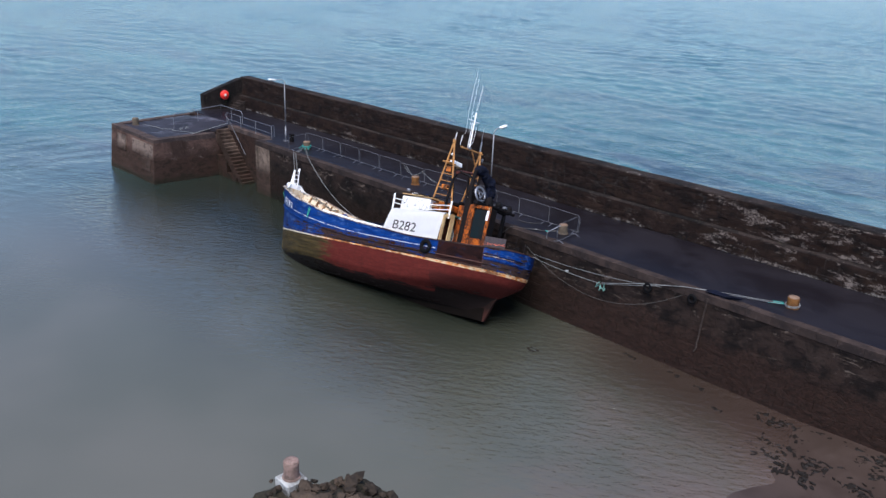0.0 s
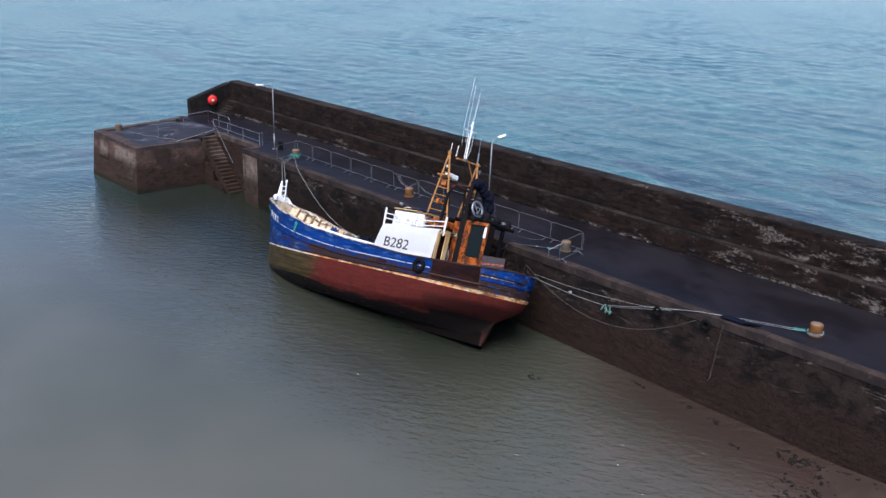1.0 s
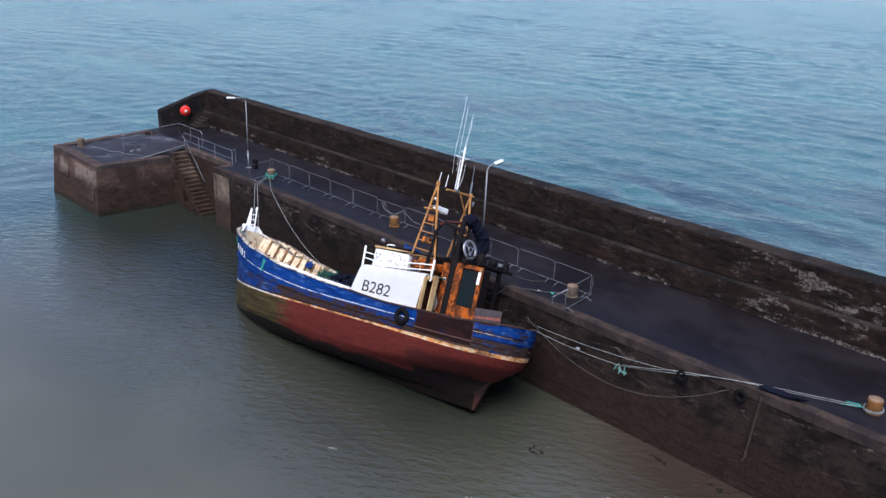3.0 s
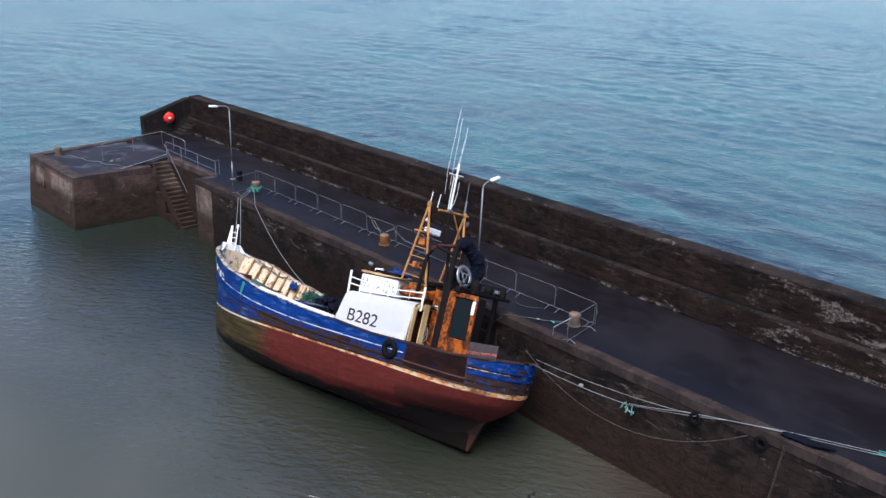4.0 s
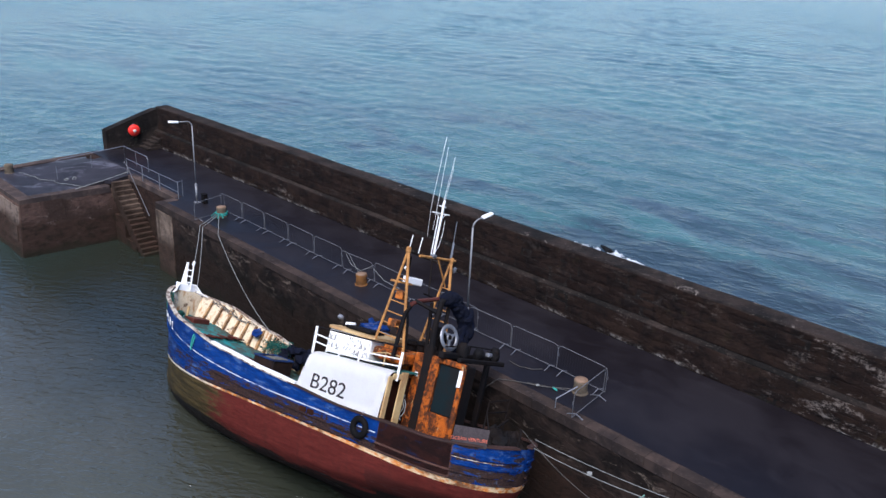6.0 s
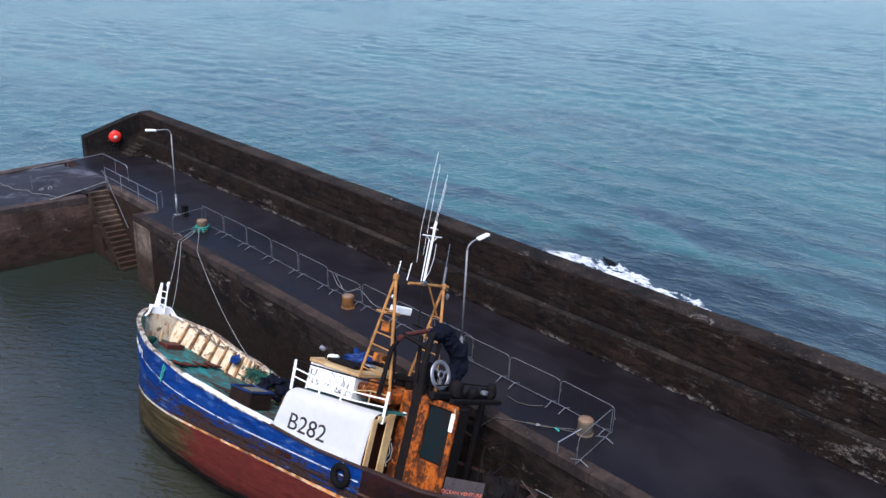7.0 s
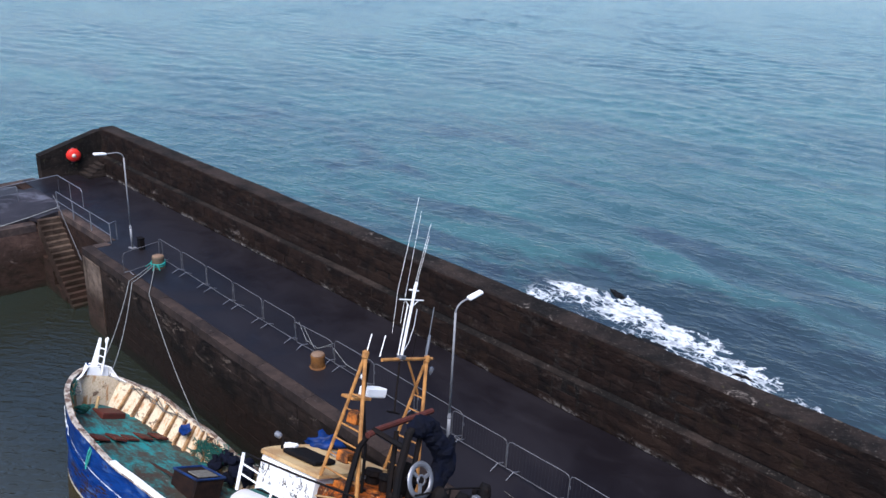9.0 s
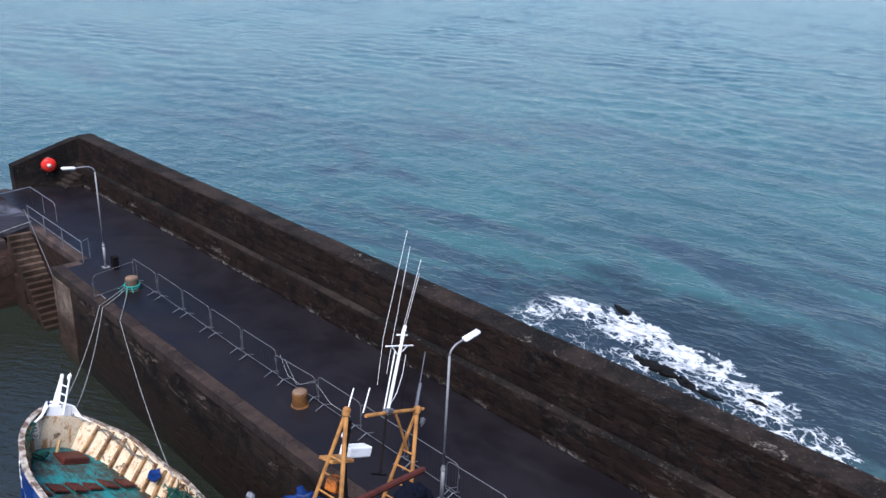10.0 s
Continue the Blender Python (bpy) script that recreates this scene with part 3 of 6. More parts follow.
    # thin white sheer line
    lz = k.math("SUBTRACT", z, k.math("ADD", 0.72, k.math("MULTIPLY", k.math("POWER", k.math("MAXIMUM", k.math("ADD", x, 1.0), 0.0), 2.0), 0.0115)))
    thin = k.math("LESS_THAN", k.math("ABSOLUTE", lz), 0.022)
    thin = k.math("MULTIPLY", thin, k.ramp(flake, 0.6, 0.5))
    thin = k.math("MULTIPLY", thin, k.ramp(x, -5.98, -5.9))
    c = k.mix(k.math("MULTIPLY", thin, 0.75), c, (0.6, 0.62, 0.66))
    k.bump(k.math("ADD", k.math("MULTIPLY", plank, 2.0), flake), 0.5, 0.02)
    return k.done(c, k.ramp(peel, 0, 1, 0.42, 0.85))


m_hull = hull_paint()
boat = thing("fishing_boat", "derelict blue and red wooden trawler heeled against the quay", "boat", BOAT)

# skin of the hull
NX, NZ = 84, 22


def rail_line(x):
    return sheer(x)


bm = bmesh.new()
grid = []
for i in range(NX + 1):
    u = i / NX
    row = []
    for j in range(NZ + 1):
        w = j / NZ
        xm = AFT + (STEM - AFT) * u
        z = keel(xm) + (sheer(xm) - keel(xm)) * w
        a, f = stern_x(z) + 0.001, stem_x(z) - 0.001
        s = u + 0.06 * math.sin(2 * math.pi * u) * -1.0
        x = a + (f - a) * max(0, min(1, s))
        z = keel(x) + (sheer(x) - keel(x)) * w
        x = min(max(x, stern_x(z)), stem_x(z))
        row.append((x, 0.0 if i in (0, NX) else half(x, z), z))
    grid.append(row)
for sgn in (1, -1):
    vs = [[bm.verts.new((x, sgn * y, z)) for x, y, z in row] for row in grid]
    for a, b in zip(vs, vs[1:]):
        for j in range(NZ):
            bm.faces.new((a[j], b[j], b[j + 1], a[j + 1]))
bmesh.ops.remove_doubles(bm, verts=bm.verts, dist=0.004)
hull = part("hull", bm, m_hull, boat, "flaking blue topsides over a red bottom", True)


def deck_z(x):
    return curve(x, (-10, 0.5), (-4, 0.3), (2, 0.55), (6, 1.15), (9.3, 1.95))


def deck_mat():
    k = Nodes("worn teal deck paint", 0.7, 0, 0.2)
    patch = k.noise(0.8, 7, 0.74, 0.2, (1, 1, 1))
    fine = k.noise(12, 5, 0.7)
    c = k.mix(k.ramp(patch, 0.42, 0.6), (0.03, 0.24, 0.24), (0.05, 0.055, 0.042))
    c = k.mix(k.ramp(k.noise(1.5, 7, 0.76, 0.2, (1, 1, 1), (3, 3, 3)), 0.44, 0.62, 0, 0.85), c, (0.06, 0.036, 0.026))
    seam = k.noise(4.5, 6, 0.75, 0.3, (0.35, 1.6, 1), (7, 1, 2))
    c = k.mix(k.ramp(seam, 0.5, 0.62, 0, 0.75), c, (0.05, 0.03, 0.022))
    c = k.mix(k.ramp(k.noise(6.5, 6, 0.75, 0.2, (1, 1, 1), (2, 8, 5)), 0.6, 0.68, 0, 0.7), c, (0.2, 0.27, 0.25))
    c = k.mix(k.ramp(fine, 0.55, 0.75, 0, 0.5), c, (0.12, 0.2, 0.19))
    k.bump(fine, 0.4, 0.01)
    return k.done(c)


m_deck = deck_mat()
bm = bmesh.new()
rows = []
for i in range(41):
    x = -9.9 + i * (9.35 + 9.9) / 40
    z = deck_z(x)
    h = max(0.02, half(x, z) - 0.1)
    rows.append([bm.verts.new((x, h * f, z + 0.08 * (1 - f * f))) for f in (-1, -0.5, 0, 0.5, 1)])
for a, b in zip(rows, rows[1:]):
    for j in range(4):
        bm.faces.new((a[j], b[j], b[j + 1], a[j + 1]))
part("deck", bm, m_deck, boat, "worn teal and brown deck")


def strip(zf, x0, x1, h, t, sgn, n=48, inner=0.0):
    """A timber that follows the skin: zf gives its middle height; h its depth, t its thickness."""
    bm = bmesh.new()
    prev = None
    for i in range(n + 1):
        x = x0 + (x1 - x0) * i / n
        z = zf(x)
        x = min(x, stem_x(z) - 0.02)
        x = max(x, stern_x(z) + 0.012)
        p, q = hull_at(x, z, 0, sgn)
        q = Vector((q.x, q.y, 0)).normalized()
        up = Vector((0, 0, h / 2))
        ring = [bm.verts.new(p + o) for o in (q * -inner - up, q * t - up * 0.8, q * t + up * 0.8, q * -inner + up)]
        if prev:
            for j in range(4):
                bm.faces.new((prev[j], ring[j], ring[(j + 1) % 4], prev[(j + 1) % 4]))
        else:
            bm.faces.new(ring)
        prev = ring
    bm.faces.new(prev[::-1])
    return bm


m_blue = worn("scuffed blue paint", (0.007, 0.035, 0.15), (0.012, 0.016, 0.04), (0.06, 0.1, 0.2), 2, 0.5, 0, 0.3, 0.01, 0.7)
m_brown = worn("bare brown timber", (0.045, 0.022, 0.018), (0.018, 0.011, 0.01), (0.075, 0.042, 0.032), 2, 0.8, 0, 0.5)
m_rail = worn("chipped white rail paint with rust", (0.52, 0.46, 0.38), (0.1, 0.05, 0.03), (0.66, 0.62, 0.56), 5.0, 0.7, 0, 0.4, 0.01, 1.0)
def streaked():
    k = Nodes("rust-streaked cream bulwark paint", 0.6, 0, 0.15)
    drip = k.noise(5.0, 5, 0.7, 0.2, (1.0, 1, 0.25))
    fine = k.noise(16, 5, 0.7)
    c = k.mix(k.ramp(fine, 0.4, 0.7), (0.66, 0.55, 0.39), (0.5, 0.4, 0.26))
    c = k.mix(k.ramp(drip, 0.52, 0.64, 0, 0.8), c, (0.36, 0.15, 0.035))
    c = k.mix(k.ramp(k.noise(2.3, 5, 0.7, 0.4, (1, 1, 1), (4, 4, 1)), 0.58, 0.66, 0, 0.85), c, (0.07, 0.03, 0.018))
    k.bump(fine, 0.3, 0.01)
    return k.done(c)


m_inner = streaked()
m_stan = worn("rusted stanchion paint", (0.4, 0.23, 0.1), (0.1, 0.04, 0.017), (0.6, 0.48, 0.3), 5.0, 0.7, 0, 0.4, 0.01, 0.9)
for sgn in (1, -1):
    part("rail", strip(lambda x: sheer(x) + 0.03, -1.3, 10.35, 0.08, 0.045, sgn, 50, 0.13), m_rail, boat, "chipped white capping rail")
    part("rail", strip(lambda x: sheer(x) + 0.03, -10.42, -1.32, 0.08, 0.05, sgn, 40, 0.17), m_brown, boat, "bare brown capping rail")
    # inner bulwark
    bm = bmesh.new()
    rows = []
    for i in range(41):
        x = -10.0 + i * 19.4 / 40
        zt, zb = sheer(x), deck_z(x) - 0.05
        rows.append([bm.verts.new((x, sgn * max(0.01, half(x, z) - 0.13), z)) for z in (zb, (zt + zb) / 2, zt)])
    for a, b in zip(rows, rows[1:]):
        for j in range(2):
            bm.faces.new((a[j], b[j], b[j + 1], a[j + 1]))
    ob = part("bulwark", bm, [m_inner, m_black], boat, "rust-streaked cream inner bulwark")
    for p in ob.data.polygons:
        p.material_index = 0 if p.center.x > 0.6 else 1
    for i in range(38):
        x = -9.2 + i * 0.49
        zt, zb = sheer(x) - 0.03, deck_z(x)
        h = half(x, zt) - 0.14
        hb = half(x, zb) - 0.16
        if h < 0.3 or hb < 0.2:
            continue
        bm = bmesh.new()
        extrude_poly(bm, [(x - 0.05, sgn * hb, zb), (x - 0.05, sgn * (hb - 0.13), zb), (x - 0.05, sgn * (h - 0.09), zt), (x - 0.05, sgn * h, zt)], (0.1, 0, 0))
        part("stanchion", bm, m_stan if x > 0.4 else m_black, boat)
for sgn in (1, -1):
    part("rubbing_strake", strip(lambda x: 0.42 + 0.013 * max(0, x + 1) ** 2, -10.4, 9.4, 0.07, 0.06, sgn), m_hull, boat, "worn rubbing strake")
    part("rubbing_strake", strip(lambda x: 0.16 + 0.003 * max(0, x + 1) ** 2, -10.4, 2.0, 0.06, 0.05, sgn), m_hull, boat, "worn rubbing strake")
    part("rubbing_strake", strip(lambda x: 0.98, -10.43, -9.0, 0.07, 0.05, sgn, 20), m_hull, boat, "worn rubbing strake")
    part("rubbing_strake", strip(lambda x: 0.7, -10.43, -9.0, 0.07, 0.05, sgn, 20), m_hull, boat, "worn rubbing strake")
k = Nodes("rusted brown plate with blue remnants", 0.75, 0, 0.12)
blot = k.noise(1.6, 6, 0.72, 0.5, (0.6, 1, 1.4), (2, 4, 1))
fleck = k.noise(9.0, 5, 0.75, 0.2)
c = k.mix(k.ramp(blot, 0.4, 0.62), (0.042, 0.0145, 0.0115), (0.02, 0.0095, 0.009))
c = k.mix(k.ramp(k.noise(1.1, 6, 0.72, 0.6, (0.5, 1, 1.6), (7, 3, 9)), 0.56, 0.64, 0, 0.7), c, (0.01, 0.022, 0.065))
c = k.mix(k.ramp(fleck, 0.6, 0.72, 0, 0.6), c, (0.09, 0.034, 0.022))
k.bump(fleck, 0.5, 0.012)
m_plate = k.done(c)
# stem post, keel, skeg and rudder
bm = bmesh.new()
line = [(stem_x(z) + 0.02, z) for z in [3.4 - 0.3 * i for i in range(18)]]
for s in (0.09,):
    a = [bm.verts.new((x + 0.05, -s * 0.5, z)) for x, z in line]
    b = [bm.verts.new((x + 0.05, s * 0.5, z)) for x, z in line]
    c = [bm.verts.new((x - 0.22, s * 1.2, z)) for x, z in line]
    d = [bm.verts.new((x - 0.22, -s * 1.2, z)) for x, z in line]
    for i in range(len(line) - 1):
        for p, q in ((a, b), (b, c), (c, d), (d, a)):
            bm.faces.new((p[i], q[i], q[i + 1], p[i + 1]))
part("stem_post", bm, m_hull, boat, "dark worn stem post")
m_foul = worn("black-brown fouling", (0.008, 0.006, 0.005), (0.004, 0.0035, 0.003), (0.016, 0.012, 0.009), 2, 1.0, 0, 0.3, 0.01, 0.5, 0.02)
part("keel", boxes((-8.45, 8.4, -0.12, 0.12, -2.75, -2.0), bevel=0.03), m_foul, boat, "weedy timber keel")
bm = bmesh.new()
extrude_poly(bm, [(-7.6, -0.09, -1.3), (-9.3, -0.09, -1.15), (-9.12, -0.09, -1.3), (-8.98, -0.09, -1.55), (-8.86, -0.09, -1.9), (-8.68, -0.09, -2.4), (-8.55, -0.09, -2.74), (-7.6, -0.09, -2.74)], (0, 0.18, 0))
part("skeg", bm, worn("fouled red-brown skeg paint", (0.035, 0.014, 0.011), (0.01, 0.007, 0.006), (0.07, 0.035, 0.026), 2, 0.9, 0, 0.4, 0.01, 0.7, 0.05), boat, "fouled red-brown skeg")

# white shelter on the port side
def shelter_pt(x, v):
    """v runs up the side (0..0.75) and over on to the roof (1)."""
    zb = sheer(x) + 0.06
    zt = 2.66 + 0.05 * (-1.4 - x)
    if v <= 0.75:
        f = v / 0.75
        return (x, 2.5 - 0.05 * f - 0.07 * f * f, zb + (zt - 0.2 - zb) * f)
    f = (v - 0.75) / 0.25
    return (x, 2.38 - 0.2 * f - 0.26 * f * f, zt - 0.2 + 0.2 * math.sin(f * math.pi / 2))


bm = bmesh.new()
rows = []
SX0, SX1 = -5.85, -1.68
for i in range(13):
    x = SX0 + (SX1 - SX0) * i / 12
    rows.append([bm.verts.new(shelter_pt(x + (0.26 * v if i == 12 else 0.13 * v if i == 11 else 0) * -1, v)) for v in [0, 0.15, 0.3, 0.45, 0.6, 0.75, 0.82, 0.88, 0.94, 1]])
for a, b in zip(rows, rows[1:]):
    for j in range(9):
        bm.faces.new((a[j], b[j], b[j + 1], a[j + 1]))
r = bmesh.ops.solidify(bm, geom=bm.faces[:], thickness=0.06)
part("shelter_side", bm, m_white, boat, "clean white shelter side", True)
m_tealroof = worn("faded teal roof paint", (0.03, 0.13, 0.115), (0.02, 0.018, 0.016), None, 1.2, 0.7, 0, 0.3, 0.01, 0.9)
m_letter = worn("black letter paint", (0.02, 0.018, 0.02), (0.05, 0.03, 0.03), None, 5, 0.6)
m_dark_in = worn("dark brown interior", (0.035, 0.012, 0.007), (0.012, 0.007, 0.005), None, 2, 0.9, 0, 0.3, 0.01, 0.5, 0.05)
m_redsteel = worn("red-brown derrick paint", (0.085, 0.022, 0.016), (0.035, 0.015, 0.012), None, 2, 0.6)
m_net = worn("tarred navy net", (0.008, 0.01, 0.022), (0.008, 0.008, 0.01), (0.025, 0.028, 0.045), 6, 0.9, 0, 1.0, 0.05, 0.5, 0.05)
m_bluebag = worn("bright blue tarpaulin", (0.004, 0.028, 0.15), (0.004, 0.01, 0.035), None, 3, 0.5)
m_greennet = worn("green trawl netting", (0.02, 0.11, 0.085), (0.02, 0.05, 0.04), (0.07, 0.33, 0.27), 8, 0.9, 0, 1.0, 0.04)
m_door = worn("dark green door paint", (0.006, 0.012, 0.014), (0.012, 0.009, 0.008), None, 2, 0.6, 0, 0.3, 0.01, 0.5, 0.08)


def peeling(name, base, under, scale=1.0):
    """Old paint on steel that has run with rust and soot."""
    k = Nodes(name, 0.65, 0, 0.15)
    drip = k.noise(2.6 * scale, 7, 0.75, 0.3, (1, 1, 0.62))
    spot = k.noise(5.5 * scale, 6, 0.75, 0.5, (1, 1, 0.7), (3, 5, 1))
    fine = k.noise(22 * scale, 4, 0.7)
    c = k.mix(k.ramp(fine, 0.35, 0.7), base, tuple(v * 0.62 for v in base))
    c = k.mix(k.ramp(spot, 0.52, 0.6, 0, 0.85), c, under)
    c = k.mix(k.ramp(drip, 0.44, 0.56, 0, 0.9), c, (0.026, 0.013, 0.009))
    c = k.mix(k.ramp(k.noise(3.4 * scale, 5, 0.7, 0.2, (1, 1, 0.5), (8, 1, 4)), 0.62, 0.68, 0, 0.8), c, (0.5, 0.34, 0.17))
    k.bump(k.math("ADD", spot, fine), 0.5, 0.015)
    return k.done(c)


m_peel = peeling("peeling orange paint", (0.44, 0.105, 0.01), (0.12, 0.03, 0.009), 1.1)
m_roof = worn("stained cream roof paint", (0.55, 0.39, 0.19), (0.3, 0.14, 0.045), (0.62, 0.5, 0.3), 1.6, 0.6, 0, 0.3, 0.01, 0.5)
m_slackline = worn("grimy grey line", (0.16, 0.15, 0.13), (0.06, 0.055, 0.045), None, 6, 0.8)
m_glass = Nodes("dark wheelhouse glass", 0.08, 0, 0.6).done((0.02, 0.025, 0.03))

bm = bmesh.new()
extrude_poly(bm, [(SX0, 0.7, 2.87), (SX1 - 0.3, 0.7, 2.68), (SX1 - 0.3, 1.95, 2.68), (SX0, 1.95, 2.87)], (0, 0, -0.06))
part("shelter_roof", bm, m_tealroof, boat, "faded teal shelter roof")
part("roof_coaming", tubes(0.03, [(SX0 + 0.1, 1.66, 2.9), (SX0 + 2.2, 1.66, 2.8), (SX1 - 0.4, 1.66, 2.7)]), m_black, boat, "dark edge of the shelter roof")
part("shelter_front", boxes((SX1 - 0.34, SX1 - 0.28, 0.4, 2.3, 0.5, 2.5)), m_dark_in, boat, "shaded front of the shelter")
bm = boxes((SX0 - 0.07, SX0 - 0.01, 2.2, 2.44, 1.0, 2.7), (SX0 - 0.07, SX0 - 0.01, 1.36, 1.72, 0.35, 2.86), (SX0 - 0.07, SX0 - 0.01, 1.724, 2.196, 2.6, 2.8), bevel=0.01)
part("shelter_end", bm, m_cream, boat, "cream shelter end with an open doorway")
part("shelter_inside", boxes((SX0 + 0.25, SX0 + 0.31, 0.64, 2.36, 0.4, 2.62)), m_dark_in, boat, "dark brown inside of the shelter")
SHM = Matrix(((-1, 0, 0, -3.24), (0, -0.065, 0.998, 2.49), (0, 0.998, 0.065, 1.4), (0, 0, 0, 1)))
lettering("B282", 0.78, SHM, m_letter, boat, "fishing_number", "black painted fishing number", 0.012, 1.14)

# white guard rail round the shelter roof
RY = 1.93
for x, lean in ((-1.62, 0.12), (-2.95, 0), (-3.95, 0), (-5.9, 0.04)):
    w = 0.05 if lean else 0.035
    part("rail_post", tubes(w, [(x, RY + 0.05, 2.55), (x + lean, RY, 3.58 if lean else 3.22)]), m_white, boat, "white rail post")
for z0, z1 in ((3.18, 3.2), (2.9, 2.95)):
    part("rail_bar", tubes(0.026, [(-1.55, RY, z0 + 0.1), (-2.9, RY, z0), (-4.2, RY, z0), (-5.85, RY, z1 + 0.12)]), m_white, boat, "white rail bar")
part("rail_bar", tubes(0.03, [(-1.5, RY - 0.05, 3.56), (-3.5, RY - 0.08, 3.62), (-5.7, RY - 0.1, 3.74)]), m_black, boat, "dark top rail")
for x in (-2.95, -3.95):
    part("rail_foot", boxes((x - 0.12, x + 0.12, RY - 0.02, RY + 0.14, 2.5, 2.74), bevel=0.02), m_white, boat)

# wheelhouse
part("wheelhouse", boxes((-3.9, -1.68, -1.25, 1.42, 0.4, 3.62), bevel=0.06), m_white, boat, "white wheelhouse")
bm = bmesh.new()
outline = []
for a in range(0, 181, 15):
    outline.append((-1.75 + 0.32 * math.sin(radians(a)), 1.5 * math.cos(radians(a)), 3.63))
extrude_poly(bm, outline + [(-4.1, -1.5, 3.63), (-4.1, 1.5, 3.63)], (0, 0, 0.1))
part("wheelhouse_roof", bm, m_roof, boat, "stained cream wheelhouse roof")
for i in range(4):
    x = -2.0 - i * 0.48
    part("scrawled_panel", boxes((x - 0.42, x, 1.42, 1.445, 2.9, 3.5), bevel=0.01), m_white, boat)
rng = random.Random(4)
for i in range(34):
    x, z = -3.8 + 2.0 * rng.random(), 2.95 + 0.5 * rng.random()
    p = [(x, 1.455, z)]
    for _ in range(3):
        p.append((p[-1][0] + rng.uniform(-0.09, 0.09), 1.455, min(3.55, max(2.88, p[-1][2] + rng.uniform(-0.13, 0.13)))))
    part("scrawl", tubes(0.009, p, seg=4), m_letter, boat, "dark scrawled line")
for y0, y1 in ((-1.1, -0.45), (-0.35, 0.35), (0.45, 1.15)):
    part("window", boxes((-1.69, -1.655, y0, y1, 2.85, 3.35), bevel=0.01), m_glass, boat, "dark wheelhouse window")
bm = boxes((-3.45, -2.1, 0.15, 1.05, 3.76, 3.88), bevel=0.03)
part("solar_panel", bm, m_black, boat, "dark flat panel on the wheelhouse roof")
part("roof_box", lumpy(bmesh.new(), (0.2, 0.26, 0.12), pose(-1.95, 0.55, 3.86), 3), m_white, boat, "white lump of cloth")
part("roof_debris", lumpy(bmesh.new(), (0.3, 0.2, 0.06), pose(-2.7, -0.7, 3.78), 5), m_galv, boat, "grey sheet lying on the roof")
bm = lumpy(bmesh.new(), (0.5, 0.42, 0.3), pose(-1.75, -1.05, 3.86, 10, 20, 30), 7, 3, 0.95)
part("tarpaulin", bm, m_bluebag, boat, "crumpled blue tarpaulin", True)
part("searchlight", lathe(bmesh.new(), [(0.04, 0), (0.09, 0.04), (0.1, 0.2), (0.08, 0.22)], 12, pose(-1.62, 0.72, 4.05, 0, 80, 10)), m_galv, boat, "grey searchlight")
part("searchlight_post", tubes(0.035, [(-1.75, 0.72, 3.7), (-1.72, 0.72, 4.05)]), m_black, boat)

# engine casing behind it, heavily rusted
part("casing", boxes((-5.2, -3.92, -1.2, 0.6, 0.4, 3.2), bevel=0.05), m_peel, boat, "rusty orange engine casing")
part("casing_top", boxes((-5.5, -3.95, -0.95, 1.32, 3.02, 3.45), bevel=0.08), m_peel, boat, "dented orange casing top")
part("hatch_box", boxes((-4.75, -4.15, 0.35, 0.95, 3.35, 3.62), bevel=0.04), m_orange, boat, "orange vent box")
part("vent_cowl", lathe(bmesh.new(), [(0.14, 0), (0.14, 0.45), (0.22, 0.5), (0.2, 0.62), (0.05, 0.64)], 14, pose(-4.95, -0.35, 3.3)), m_black, boat, "black vent cowl")
part("vent_cowl", lathe(bmesh.new(), [(0.2, 0), (0.2, 0.35), (0.28, 0.4), (0.26, 0.55), (0.05, 0.6)], 14, pose(-4.3, -0.6, 3.3)), m_black, boat, "black vent cowl")
part("casing_rail", tubes(0.025, [(-4.0, 1.35, 3.15), (-4.7, 1.4, 3.32), (-5.5, 1.4, 3.35)], [(-4.7, 1.4, 2.8), (-4.7, 1.4, 3.32)], [(-5.5, 1.4, 2.8), (-5.5, 1.4, 3.35)]), m_cream, boat, "cream casing rail")
rng = random.Random(9)
for i in range(9):
    part("loose_gear", lumpy(bmesh.new(), (0.12 + 0.1 * rng.random(), 0.12, 0.09), pose(-5.1 + 1.2 * rng.random(), -0.9 + 1.8 * rng.random(), 3.42, 0, 0, 60 * rng.random()), i), (m_black, m_orange, m_brown)[i % 3], boat, "heap of rusty deck gear")
part("exhaust_trunk", boxes((-6.58, -6.24, 0.9, 1.22, 0.5, 4.0), bevel=0.06), m_black, boat, "sooty black exhaust trunk")
part("side_casing", boxes((-5.97, -5.5, 0.25, 0.72, 0.5, 3.6), bevel=0.05), m_peel, boat, "peeling orange side casing")
part("white_plate", boxes((-5.85, -5.7, 0.72, 0.75, 2.75, 2.9), bevel=0.01), m_white, boat)
part("coiled_hose", tubes(0.018, [(-5.9 + 0.05 * math.sin(i), 1.28, 2.05 - i * 0.09) for i in range(11)], [(-5.9 + 0.16 * math.cos(i * 0.9), 1.3, 1.6 + 0.32 * math.sin(i * 0.9)) for i in range(8)]), m_rope, boat, "grey coiled hose")

# aft deckhouse front: an orange frame round a dark door
part("deckhouse", boxes((-8.0, -6.35, 0.3, 0.98, 0.4, 3.62), bevel=0.04), m_black, boat, "blackened aft deckhouse")
part("door_post", boxes((-6.92, -6.5, 0.98, 1.14, 0.45, 3.64), bevel=0.03), m_peel, boat, "peeling orange door post")
part("door_post", boxes((-8.05, -7.86, 0.98, 1.12, 0.45, 3.7), bevel=0.03), m_peel, boat, "peeling orange door post")
